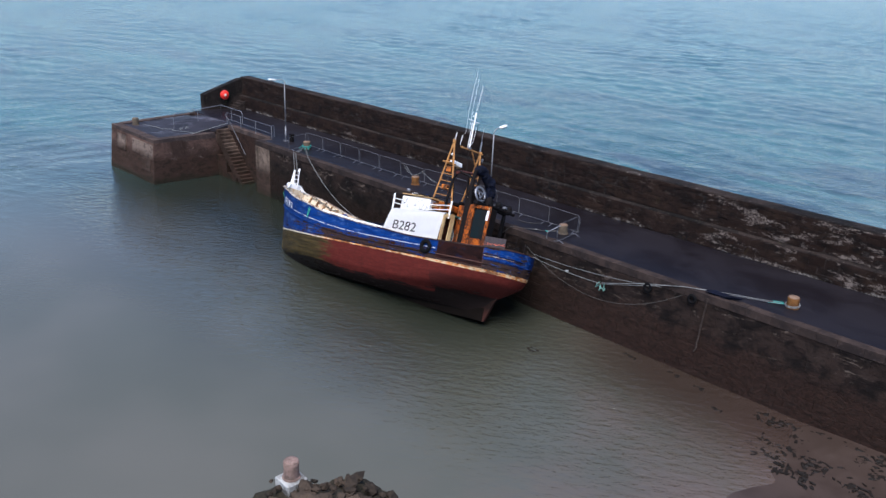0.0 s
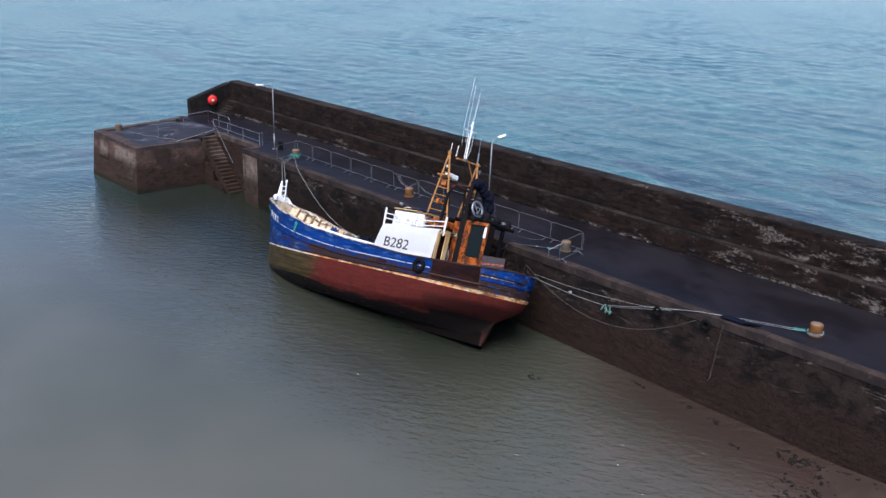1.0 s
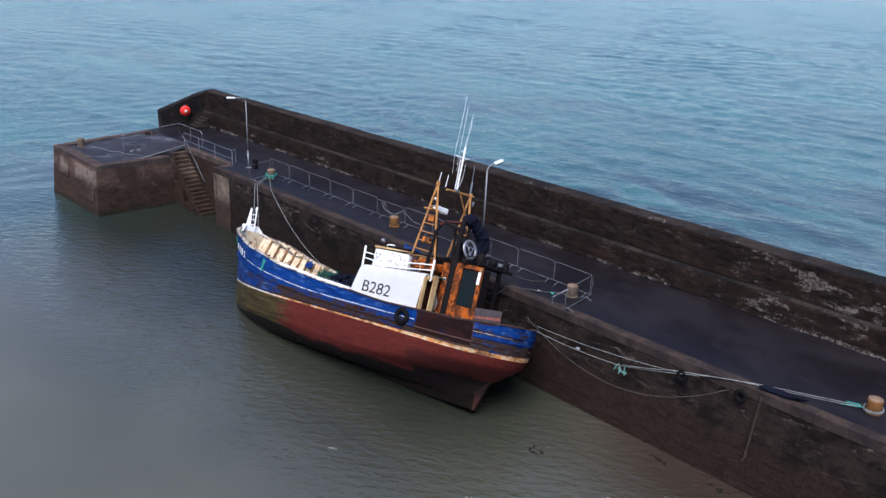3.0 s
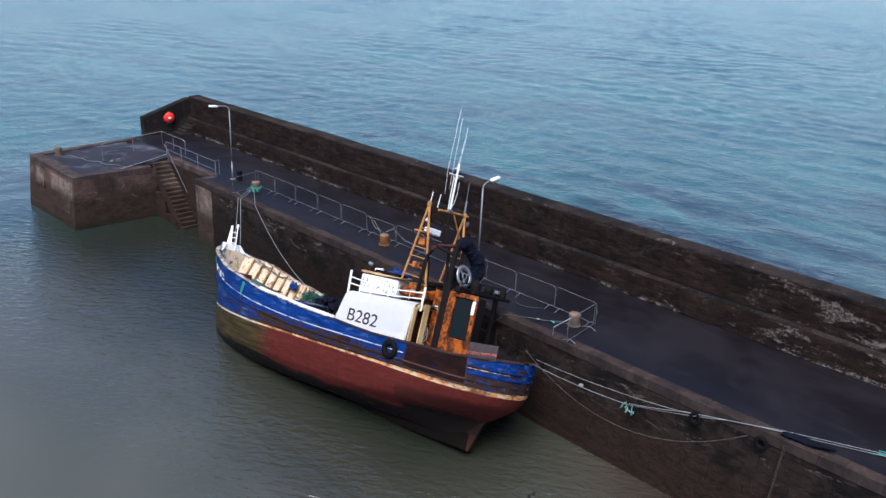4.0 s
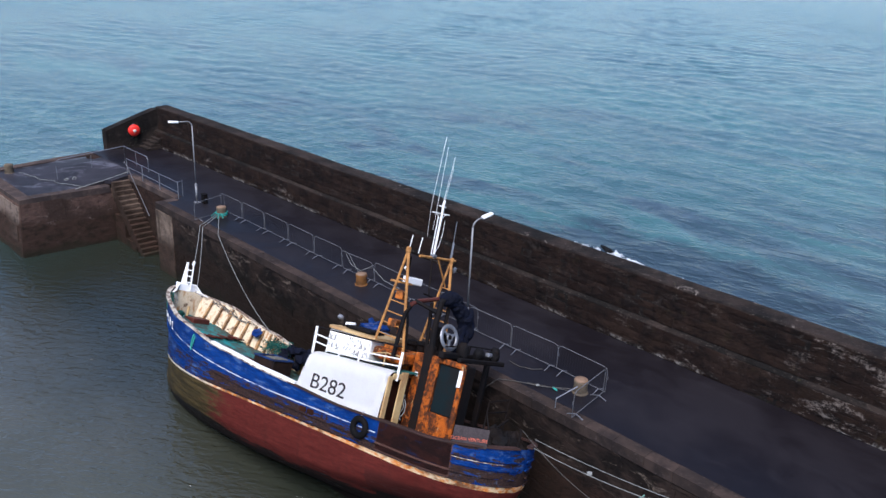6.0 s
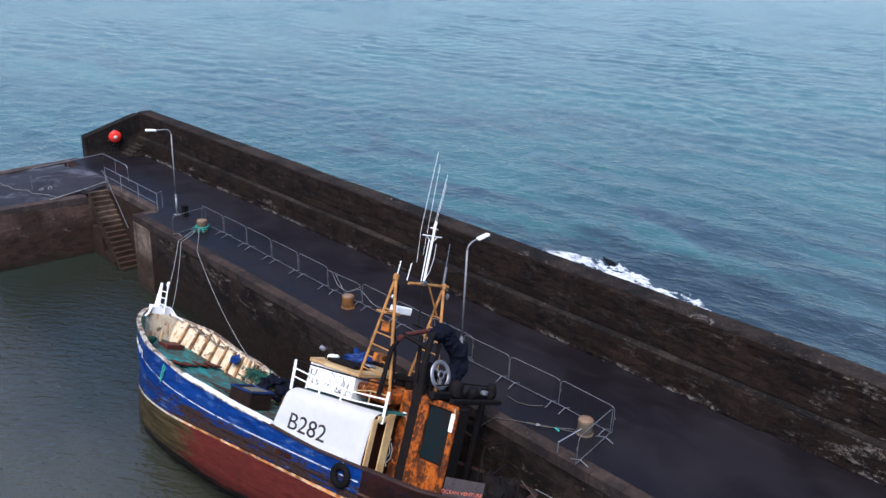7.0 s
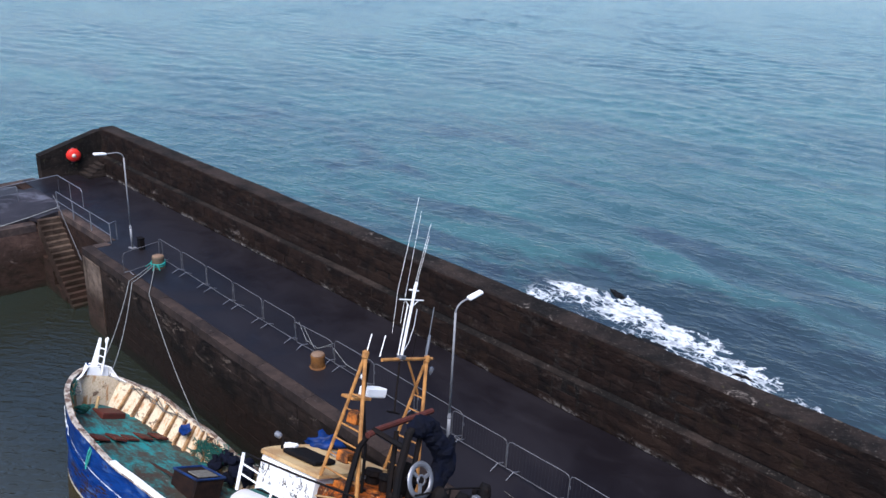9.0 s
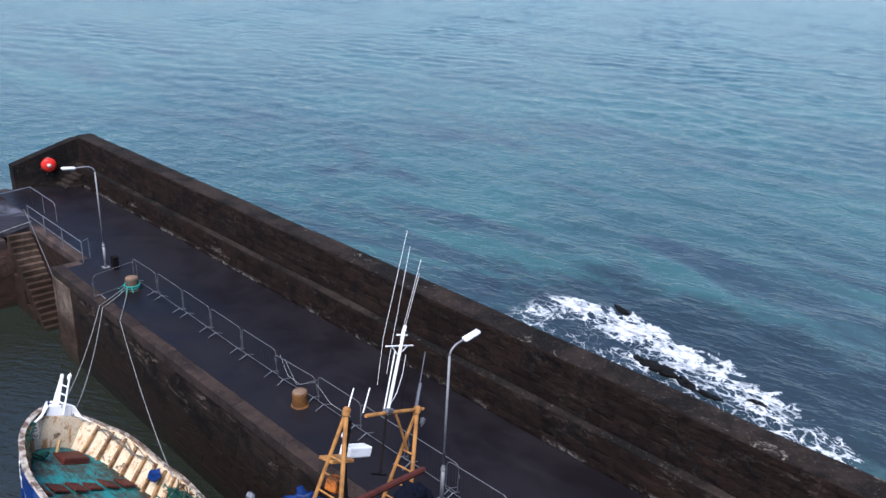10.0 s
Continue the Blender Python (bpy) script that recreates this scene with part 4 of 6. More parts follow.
part("door_lintel", boxes((-8.05, -6.3, 0.98, 1.13, 3.5, 3.7), bevel=0.03), m_peel, boat, "rusty door lintel")
part("door_sill", boxes((-7.86, -6.92, 0.98, 1.13, 0.45, 1.75), bevel=0.02), m_peel, boat)
part("deckhouse_door", boxes((-7.84, -6.94, 0.98, 1.05, 1.76, 3.49), bevel=0.02), m_door, boat, "dark green steel door")
part("white_notice", boxes((-8.0, -7.86, 1.12, 1.14, 2.88, 3.45)), m_white, boat, "white board on the door post")

# gantry over the aft deck, net drum and draped net
part("gantry_beam", boxes((-7.2, -6.98, -1.95, 1.4, 3.7, 3.94), bevel=0.04), m_black, boat, "black gantry beam")
part("gantry_beam", boxes((-7.85, -7.68, -1.85, 1.2, 3.72, 3.88), bevel=0.03), m_black, boat, "black gantry beam")
part("gantry_post", boxes((-7.2, -7.0, -1.95, -1.75, 0.4, 4.0), bevel=0.03), m_black, boat, "black gantry post")
part("gantry_arm", boxes((-7.2, -7.05, -2.25, -1.6, 4.0, 4.14), bevel=0.03), m_black, boat)
part("roof_rail", tubes(0.03, [(-6.9, 0.9, 4.1), (-7.1, -0.4, 4.25), (-7.3, -1.6, 4.25)], [(-7.1, -0.4, 3.9), (-7.1, -0.4, 4.25)]), m_black, boat)
part("floodlight", boxes((-7.6, -7.42, -1.25, -1.0, 3.98, 4.14), bevel=0.03), m_galv, boat, "small grey floodlight")
for x, y, h in ((-7.2, 0.2, 0.35), (-7.5, -0.4, 0.25), (-7.3, -1.9, 0.3)):
    part("deck_gear", lumpy(bmesh.new(), (0.22, 0.2, h), pose(x, y, 4.05), int(h * 100)), m_black, boat, "heap of tarred gear")
part("arch_leg", tubes(0.11, [(-6.5, 1.05, 3.2), (-6.45, 1.2, 4.6), (-6.45, 1.15, 5.6), (-6.45, 0.85, 5.95), (-6.45, 0.1, 5.75), (-6.5, -0.35, 5.2), (-6.5, -0.5, 3.3)], seg=8), m_black, boat, "black power-block arch")
part("arch_brace", tubes(0.08, [(-6.4, 1.15, 5.2), (-5.6, 1.55, 5.45), (-5.3, 1.6, 4.9), (-5.2, 1.6, 3.3)]), m_black, boat, "bent black brace")
part("arch_brace", tubes(0.07, [(-6.1, 0.9, 3.6), (-5.9, 0.95, 5.5)], [(-6.5, 0.6, 3.3), (-6.45, 0.65, 5.85)]), m_black, boat)
bm = bmesh.new()
rng = random.Random(2)
for i in range(16):
    f = i / 15
    lumpy(bm, (0.22 + 0.08 * rng.random(), 0.3, 0.3), pose(-6.45 - 0.25 * f, 0.8 - 1.35 * f, 5.85 - 1.15 * f * f - 0.08 * rng.random(), 0, 30 * rng.random(), 40 * rng.random()), i, 2, 0.35)
for i in range(14):
    f = i / 13
    lumpy(bm, (0.2, 0.22, 0.42), pose(-6.6 - 0.12 * rng.random(), -0.35 - 0.4 * rng.random() + 0.3 * f, 5.2 - 1.2 * f), i + 40, 2, 0.4)
part("net", bm, m_net, boat, "tarred navy net draped over the arch")
WH = Matrix.Translation((-6.72, 0.55, 4.42)) @ Vector((-0.95, 0.12, 0.28)).to_track_quat("Z", "Y").to_matrix().to_4x4()
wheel = part("net_drum", lathe(bmesh.new(), [(0.14, -0.6), (0.1, -0.05), (0.08, 0.05), (0.05, 0.06)], 18, WH), m_black, boat, "grey net drum")
part("drum_flange", torus(bmesh.new(), 0.42, 0.08, 30, 8, WH, 0.6), m_galv, wheel, "pale worn drum flange")
part("drum_flange", torus(bmesh.new(), 0.4, 0.06, 30, 8, WH @ pose(0, 0, -0.55), 0.6), m_black, wheel, "dark drum flange")
part("drum_disc", lathe(bmesh.new(), [(0.36, -0.5), (0.38, -0.46)], 24, WH), m_black, wheel)
for a in (25, 145, 265):
    part("drum_spoke", boxes((0.08, 0.42, -0.04, 0.04, -0.03, 0.03), m=WH @ pose(0, 0, 0, 0, 0, a)), m_galv, wheel)
part("drum_ring", torus(bmesh.new(), 0.13, 0.025, 20, 6, WH @ pose(0, 0, 0.02)), m_galv, wheel)

# A-shaped mast legs with rungs
def leg_frame(y, apex, fore, aft):
    a, f, b = Vector((apex[0], y, apex[1])), Vector((fore[0], y, fore[1])), Vector((aft[0], y, aft[1]))
    part("mast_leg", tubes(0.05, [a, f], seg=8), m_ochre, boat, "ochre mast leg")
    part("mast_leg", tubes(0.056, [a, b], seg=8), m_ochre, boat, "ochre mast leg")
    for i in range(1, 7):
        t = 0.2 + i * 0.12
        part("rung", tubes(0.025, [a.lerp(f, t), a.lerp(b, t * 0.88)]), m_ochre, boat)
    part("mast_cap", lathe(bmesh.new(), [(0.07, -0.14), (0.1, -0.1), (0.1, 0.05), (0.05, 0.1)], 12, Matrix.Translation(a)), m_ochre, boat)


leg_frame(1.4, (-4.62, 7.25), (-4.05, 3.72), (-5.55, 3.1))
leg_frame(-1.45, (-4.62, 7.3), (-4.0, 3.7), (-5.4, 3.1))
part("lamp_bracket", boxes((-4.9, -4.55, 1.2, 1.5, 5.35, 5.7), bevel=0.03), m_orange, boat, "orange lamp bracket")
part("winch_block", boxes((-4.9, -4.5, 1.1, 1.5, 4.3, 4.6), bevel=0.03), m_orange, boat, "orange block on the mast leg")
part("pedestal", tubes(0.07, [(-4.75, 0.95, 3.4), (-4.75, 1.0, 4.4)]), m_orange, boat, "orange pedestal")
part("mast_crossbar", tubes(0.052, [(-4.6, 0.62, 7.12), (-4.6, -0.3, 7.2), (-4.6, -1.75, 7.3)], seg=8), m_ochre, boat, "ochre crossbar")
part("mast", tubes(0.045, [(-4.6, -0.22, 7.15), (-4.62, -0.1, 9.3)], seg=8), m_white, boat, "white radio mast")
part("mast_stay", tubes(0.02, [(-4.6, -0.05, 7.3), (-4.61, 0.06, 8.8)]), m_white, boat)
part("mast_foot", boxes((-4.68, -4.5, -0.38, -0.1, 7.18, 7.32), bevel=0.03), m_galv, boat)
part("mast_arm", tubes(0.022, [(-4.6, 0.46, 8.88), (-4.6, -0.64, 8.98)]), m_white, boat)
part("mast_arm", tubes(0.025, [(-4.6, 0.12, 9.2), (-4.6, -0.3, 9.22)]), m_white, boat)
part("masthead_light", lathe(bmesh.new(), [(0.03, 0), (0.05, 0.03), (0.05, 0.14), (0.02, 0.17)], 10, pose(-4.62, -0.1, 9.3)), m_white, boat)
part("mast_brace", tubes(0.014, [(-4.6, 0.2, 8.88), (-4.6, -0.12, 8.68), (-4.6, -0.4, 8.94)]), m_white, boat)
part("loose_cable", tubes(0.011, [(-4.55, -0.5, 8.7), (-4.5, -0.62, 8.2), (-4.5, -0.55, 7.7), (-4.55, -0.3, 7.35)]), m_white, boat)
for y, z0, z1, dy in ((0.64, 7.9, 11.8, 0.03), (0.26, 8.2, 11.45, 0.16), (-0.05, 9.35, 11.2, -0.1), (-0.12, 9.4, 10.85, -0.1)):
    part("antenna", tubes(0.0055, [(-4.6, y * 0.7, z0), (-4.6, y, 9.1), (-4.6, y + dy, z1)]), m_white, boat, "white whip antenna")
part("antenna", tubes(0.014, [(-4.6, -1.4, 7.35), (-4.6, -1.25, 8.85)]), m_galv, boat, "thin grey whip antenna")
part("antenna", tubes(0.045, [(-4.6, -1.42, 7.3), (-4.6, -1.36, 8.0)]), m_galv, boat)
part("antenna", tubes(0.014, [(-4.6, -0.62, 8.9), (-4.6, -0.75, 7.3)]), m_black, boat)
for y, h in ((1.35, 0.6), (0.75, 0.62)):
    part("mast_stub", tubes(0.018, [(-4.6, y, 7.2), (-4.6, y - 0.04, 7.2 + h)]), m_white, boat, "white stub pole")
part("mast_wire", tubes(0.045, [(-4.6, 1.15, 7.0), (-4.4, 0.8, 6.0), (-4.7, 0.55, 4.6), (-4.9, 0.5, 3.3)], seg=6), m_black, boat, "slack black cable")
part("mast_wire", tubes(0.03, [(-4.6, -0.2, 7.1), (-4.9, -0.1, 5.7)], [(-4.9, 0.25, 5.75), (-4.9, -0.35, 5.68)]), m_black, boat, "hanging black hook")
part("net_float", lumpy(bmesh.new(), (0.09, 0.09, 0.14), pose(-4.6, -1.85, 6.95), 3, 1), m_galv, boat)
part("bracing", tubes(0.035, [(-4.6, -0.6, 7.15), (-4.6, -1.45, 6.2)]), m_ochre, boat)
rad = part("radar_scanner", boxes((-4.4, -4.05, -0.22, 0.66, 5.98, 6.26), bevel=0.035), m_white, boat, "white box radar scanner")
part("radar_bracket", boxes((-4.55, -4.1, 0.6, 1.4, 5.94, 6.02), bevel=0.01), m_ochre, boat)
part("radar_knob", lumpy(bmesh.new(), (0.09, 0.09, 0.09), pose(-4.3, 0.9, 6.55), 2, 1, 0.1), m_white, boat)
part("derrick", tubes(0.085, [(-5.3, -1.35, 5.88), (-5.6, 1.4, 5.45), (-5.6, 1.75, 5.3)], seg=8), m_redsteel, boat, "red-brown derrick boom")

# bow: white stem cheeks, ladder, hatch, boards, bulwark clutter
for sgn in (1, -1):
    bm = bmesh.new()
    extrude_poly(bm, [(9.1, sgn * 1.02, 2.98), (10.3, sgn * 0.03, 3.12), (10.36, sgn * 0.03, 3.4), (9.95, sgn * 0.3, 3.46), (9.5, sgn * 0.46, 3.46), (9.3, sgn * 0.72, 3.12)], (0.02, sgn * 0.05, 0.02))
    part("bow_cheek", bm, m_white, boat, "white bow cheek plate")
bm = bmesh.new()
extrude_poly(bm, [(9.5, -0.46, 3.12), (9.5, 0.46, 3.12), (9.56, 0.38, 3.44), (9.56, -0.38, 3.46)], (0.05, 0, 0.01))
part("bow_plate", bm, m_white, boat, "white plate across the bow")
bm = bmesh.new()
extrude_poly(bm, [(9.55, -0.4, 3.3), (10.2, -0.06, 3.32), (10.2, 0.06, 3.32), (9.55, 0.4, 3.3)], (0, 0, 0.04))
part("bow_shelf", bm, m_white, boat)
bm = bmesh.new()
extrude_poly(bm, [(9.75, -0.1, 3.1), (10.2, -0.1, 3.1), (10.1, -0.1, 4.5), (10.0, -0.1, 4.5)], (0, 0.06, 0))
part("bow_ladder_stile", bm, m_white, boat, "white tapered ladder stile")
part("bow_ladder_stile", tubes(0.035, [(9.4, -0.1, 3.2), (9.6, -0.1, 4.5)]), m_white, boat)
for z in (3.55, 3.85, 4.15):
    part("bow_ladder_rung", tubes(0.025, [(9.5, -0.08, z), (10.05, -0.08, z - 0.02)]), m_white, boat)
part("bow_lamp", lumpy(bmesh.new(), (0.08, 0.08, 0.16), pose(9.62, -0.1, 4.5), 4, 1, 0.1), m_white, boat, "white bow lamp")
bm = bmesh.new()
extrude_poly(bm, [(9.32, -half(9.32, 1.8) + 0.08, 1.8), (9.32, half(9.32, 1.8) - 0.08, 1.8), (9.42, half(9.42, 2.95) - 0.1, 2.95), (9.5, 0.46, 3.12), (9.5, -0.46, 3.12), (9.42, 0.1 - half(9.42, 2.95), 2.95)], (0.05, 0, 0))
part("stem_breast", bm, m_inner, boat, "rust-streaked cream breast plate")
part("deck_hatch", boxes((8.15, 8.95, -0.75, 0.25, 1.75, 2.0), bevel=0.04), m_redsteel, boat, "red-brown fore hatch")
part("bow_stanchion", tubes(0.06, [(8.9, 0.1, 1.8), (8.9, 0.1, 2.45)], [(8.85, -0.15, 1.85), (8.95, 0.35, 1.87)]), m_cream, boat)
for i in range(6):
    y = 1.85 - i * 0.6
    part("hatch_board", boxes((-0.36, 0.36, -0.25, 0.25, -0.035, 0.035), bevel=0.012, m=pose(6.9 + 0.08 * math.sin(i * 2.3), y - 0.28, 1.44 + 0.02 * (i % 3), 9 - 4 * (i % 2), 0, 7 * math.sin(i * 3.1))), m_redsteel, boat, "red-brown hatch board")
part("deck_seam", boxes((3.6, 6.2, -0.06, 0.02, 1.05, 1.12)), m_brown, boat)
m_brownbin = worn("dark brown bin paint", (0.022, 0.013, 0.011), (0.008, 0.007, 0.008), (0.05, 0.03, 0.024), 3, 0.6, 0, 0.3, 0.01, 0.6, 0.1)
tank = part("deck_bin", boxes((2.3, 3.6, -1.1, 0.1, 0.62, 1.36), bevel=0.04), m_brownbin, boat, "black deck bin with a blue rim")
for a, b in (((2.3, -1.1), (3.6, -1.1)), ((3.6, -1.1), (3.6, 0.1)), ((3.6, 0.1), (2.3, 0.1)), ((2.3, 0.1), (2.3, -1.1))):
    part("bin_rim", tubes(0.045, [(*a, 1.38), (*b, 1.38)]), m_blue, tank)
part("bin_lid", boxes((2.45, 3.1, -0.9, -0.1, 1.39, 1.43), bevel=0.01), m_slackline, tank)
rng = random.Random(21)
bm = bmesh.new()
for i in range(80):
    p = Vector((3.6 + 1.7 * rng.random(), -2.35 + 0.4 * rng.random(), 1.3 + 0.5 * rng.random()))
    pts = [p.copy()]
    for _ in range(7):
        p += Vector((rng.uniform(-0.22, 0.22), rng.uniform(-0.1, 0.1), rng.uniform(-0.13, 0.12)))
        pts.append(p.copy())
    tube(bm, pts, 0.011 + 0.007 * rng.random(), 5)
part("green_netting", bm, m_greennet, boat, "heap of green netting along the bulwark")
bm = bmesh.new()
for i in range(12):
    lumpy(bm, (0.26, 0.22, 0.24), pose(1.9 + 2.0 * rng.random(), -2.2 + 0.5 * rng.random(), 1.1 + 0.65 * rng.random()), i + 60, 2, 0.8)
part("tarred_net", bm, m_net, boat, "dark heap of tarred netting")
part("blue_cloth", lumpy(bmesh.new(), (0.26, 0.1, 0.22), pose(6.1, -2.0, 1.95, 20, 10, 5), 8, 2, 1.0), m_bluebag, boat, "faded blue cloth over the bulwark")
for k in range(3):
    part("rope_coil", torus(bmesh.new(), 0.22 - 0.04 * k, 0.04, 20, 6, pose(8.4, 1.05 - 0.1 * k, 2.05 + 0.06 * k, 25, 30, 0)), m_greennet, boat, "coil of green rope")
part("anchor_rope", tubes(0.035, [(9.5, 0.75, 3.0), (9.3, 1.1, 2.6), (8.9, 1.3, 2.3), (8.5, 1.15, 1.95), (8.2, 1.3, 1.9)], [(9.2, 1.05, 3.0), (8.8, 1.4, 2.7), (8.6, 1.2, 2.0)]), m_greennet, boat)
for k in range(4):
    part("bow_fender", torus(bmesh.new(), 0.12, 0.022, 16, 6, pose(9.1 - 0.16 * k, 0.95 + 0.07 * k, 2.85 - 0.06 * k, 80, 0, 20 + 8 * k)), m_rope, boat, "looped pale rope at the bow")
part("rail_rag", tubes(0.03, [(4.9, 2.3, 1.95), (4.85, 2.5, 1.98), (4.82, 2.62, 1.7), (4.85, 2.6, 1.35), (4.8, 2.58, 1.1)], [(4.7, 2.35, 1.93), (4.75, 2.55, 1.9), (4.72, 2.62, 1.5), (4.76, 2.6, 1.25)]), m_teal_rope, boat, "pale teal rope end hanging over the rail")
# tangled lines and net along the rails
rng = random.Random(33)
for side, x0, x1, mat, what in ((-1, 1.2, 5.2, m_brown, "tangled brown rope on the rail"), (-1, 2.0, 4.8, m_greennet, "tangled green rope on the rail"), (1, 7.2, 9.4, m_greennet, "green net hung inside the bow"), (-1, 6.0, 9.0, m_slackline, "grey line along the rail")):
    for n in range(4):
        x, pts = x0 + rng.random(), []
        while x < x1:
            z = sheer(x) + rng.uniform(-0.3, 0.12)
            pts.append((x, side * (half(x, sheer(x)) - 0.1 - 0.3 * rng.random()), z))
            x += rng.uniform(0.12, 0.4)
        part("rail_line", tubes(0.018, pts, seg=5), mat, boat, what)
# broad white plank on the port rail ahead of the shelter
part("white_plank", strip(lambda x: sheer(x) + 0.1, -1.66, 3.5, 0.1, 0.05, 1, 40, 0.13), m_white, boat, "white painted rail plank")
for i in range(14):
    x = -1.0 + 0.3 * i
    part("starboard_pipe", tubes(0.025, [(x, -(half(x, 1.3) - 0.15), sheer(x) + 0.02), (x + 0.3, -(half(x + 0.3, 1.3) - 0.15), sheer(x) + 0.14 + 0.05 * math.sin(i * 2.2))]), m_rail, boat) if i % 2 else None

# port quarter: board with the name, brown plate, tyre and scupper
OVM = Matrix.Translation((-8.95, 1.86, 1.52))
a, b = Vector((-8.95, half(-8.95, 1.2) + 0.03, 1.22)), Vector((-9.92, half(-9.92, 1.28) + 0.12, 1.34))
bm = bmesh.new()
d = (b - a)
nrm = Vector((0.0, 0.0, 1.0)).cross(d).normalized()
nrm = nrm if nrm.y > 0 else -nrm
upv = d.normalized().cross(nrm)
upv = upv if upv.z > 0 else -upv
extrude_poly(bm, [a, b, b + Vector((0, 0, 0.62)), a + Vector((0, 0, 0.66))], nrm * -0.05)
part("name_board", bm, worn("scuffed grey board", (0.045, 0.034, 0.036), (0.018, 0.014, 0.015), (0.12, 0.105, 0.105), 2, 0.7), boat, "scuffed grey name board")
mid = a.lerp(b, 0.5) + upv * 0.2 + nrm * 0.012
MX = Matrix.Identity(4)
for i, v in enumerate((d.normalized(), upv, nrm)):
    for r in range(3):
        MX[r][i] = v[r]
MX.translation = mid
lettering("OCEAN VENTURE", 0.15, MX, worn("faded red letter paint", (0.55, 0.13, 0.08), (0.3, 0.08, 0.05), None, 6, 0.6), boat, "boat_name", "faded red painted name", 0.008, 1.0)
for x0, x1, z in ((-10.25, -9.02, 0.88),):
    part("painted_line", strip(lambda x: z, x0, x1, 0.03, 0.012, 1, 14), m_rail, boat, "thin white painted line")
p, q = hull_at(-5.27, 0.72, 0.1)
TM = Matrix.Translation(p) @ q.to_track_quat("Z", "Y").to_matrix().to_4x4()
part("tyre_fender", torus(bmesh.new(), 0.29, 0.12, 28, 10, TM, 0.8), m_rubber, boat, "black tyre hung on the hull", True)
part("tyre_lanyard", tubes(0.02, [p + Vector((0.05, 0, 0.3)), Vector((-5.22, 2.5, 1.25))]), m_rope, boat)
for x in (-2.35, -2.75):
    p, q = hull_at(x, 0.5, 0.0)
    part("scupper", boxes((-0.17, 0.17, -0.14, 0.14, -0.05, 0.02), m=Matrix.Translation(p) @ q.to_track_quat("Z", "Y").to_matrix().to_4x4()), m_dark_in, boat, "rusted open scupper")
bm = bmesh.new()
rows = []
for i in range(14):
    x = -6.06 - 2.92 * i / 13
    rows.append([bm.verts.new(hull_at(x, z, 0.025)[0]) for z in (0.22, 0.45, 0.7, 0.95, sheer(x) - 0.02)])
for r0, r1 in zip(rows, rows[1:]):
    for j in range(4):
        bm.faces.new((r0[j], r1[j], r1[j + 1], r0[j + 1]))
bmesh.ops.solidify(bm, geom=bm.faces[:], thickness=0.02)
part("side_plate", bm, m_plate, boat, "bare brown plate on the port quarter")
NB = Matrix.Identity(4)
pts = [hull_at(x, 1.62 + 0.32 * (x - 7.0), 0.05) for x in (8.05, 7.68, 7.31, 6.94)]
for ch, (p, q) in zip("B282", pts):
    d = Vector((-1, 0, 0)) - q * Vector((-1, 0, 0)).dot(q)
    d.normalize()
    u = q.cross(d)
    M4 = Matrix.Identity(4)
    for i, v in enumerate((d, u, q)):
        for r in range(3):
            M4[r][i] = v[r]
    M4.translation = p
    lettering(ch, 0.5, M4, m_white, boat, "bow_number", "white painted fishing number", 0.006, 0.95)
# stern clutter
# black gear lumps, added to fill the deep shade seen over the stern
bm = bmesh.new()
rng = random.Random(14)
for i in range(16):
    lumpy(bm, (0.35, 0.35, 0.3 + 0.2 * rng.random()), pose(-8.2 - 1.3 * rng.random(), -1.9 + 2.2 * rng.random(), 0.7 + 0.55 * rng.random(), 0, 0, 90 * rng.random()), i + 80, 2, 0.6)
part("stern_net", bm, m_black, boat, "black lumps of gear filling the shaded stern deck")
part("stern_frame", tubes(0.03, [(-8.4, -0.4, 1.4), (-8.4, -0.4, 2.5), (-8.4, -1.8, 2.6), (-8.4, -1.8, 1.2)], [(-8.9, -0.2, 1.2), (-8.4, -0.4, 2.1), (-8.4, -1.8, 2.15)]), m_black, boat, "bent black rail frame")
part("stern_gear", lumpy(bmesh.new(), (0.5, 0.6, 0.3), pose(-9.2, -0.3, 0.9), 31, 2, 0.5), m_black, boat, "tarred gear on the stern deck")
part("stern_cleat", tubes(0.05, [(-9.9, 0.3, 0.9), (-9.9, 0.3, 1.75)], [(-10.05, -0.1, 0.9), (-10.05, -0.1, 2.0)]), m_black, boat)
part("winch_frame", tubes(0.04, [(-8.6, -0.9, 0.5), (-8.6, -0.9, 1.6), (-8.6, -1.7, 1.9)], [(-9.0, -1.0, 0.5), (-8.8, -1.4, 1.5)]), m_black, boat)

# ---- the shore, rocks and near outcrop ----
def sand_mat():
    k = Nodes("wet brown sand", 0.35, 0, 0.5).world_space()
    big = k.noise(0.5, 5, 0.6, 0.4)
    fine = k.noise(14, 5, 0.7)
    c = k.mix(k.ramp(big, 0.35, 0.65), (0.04, 0.027, 0.021), (0.058, 0.041, 0.033))
    c = k.mix(k.ramp(k.noise(1.6, 6, 0.7, 0.5, (1, 1, 1), (6, 2, 1)), 0.58, 0.7), c, (0.045, 0.032, 0.025))
    c = k.mix(k.ramp(fine, 0.5, 0.8, 0, 0.4), c, (0.085, 0.064, 0.054))
    k.bump(fine, 0.3, 0.01)
    return k.done(c)


m_sand = sand_mat()
m_rock = masonry("dark shore rock", (0.075, 0.055, 0.04), (0.02, 0.017, 0.014), (0.2, 0.16, 0.13), False, 0.64)
m_weed = worn("black-brown seaweed", (0.011, 0.008, 0.006), (0.006, 0.005, 0.004), (0.024, 0.017, 0.011), 3, 0.6, 0, 0.8, 0.03)
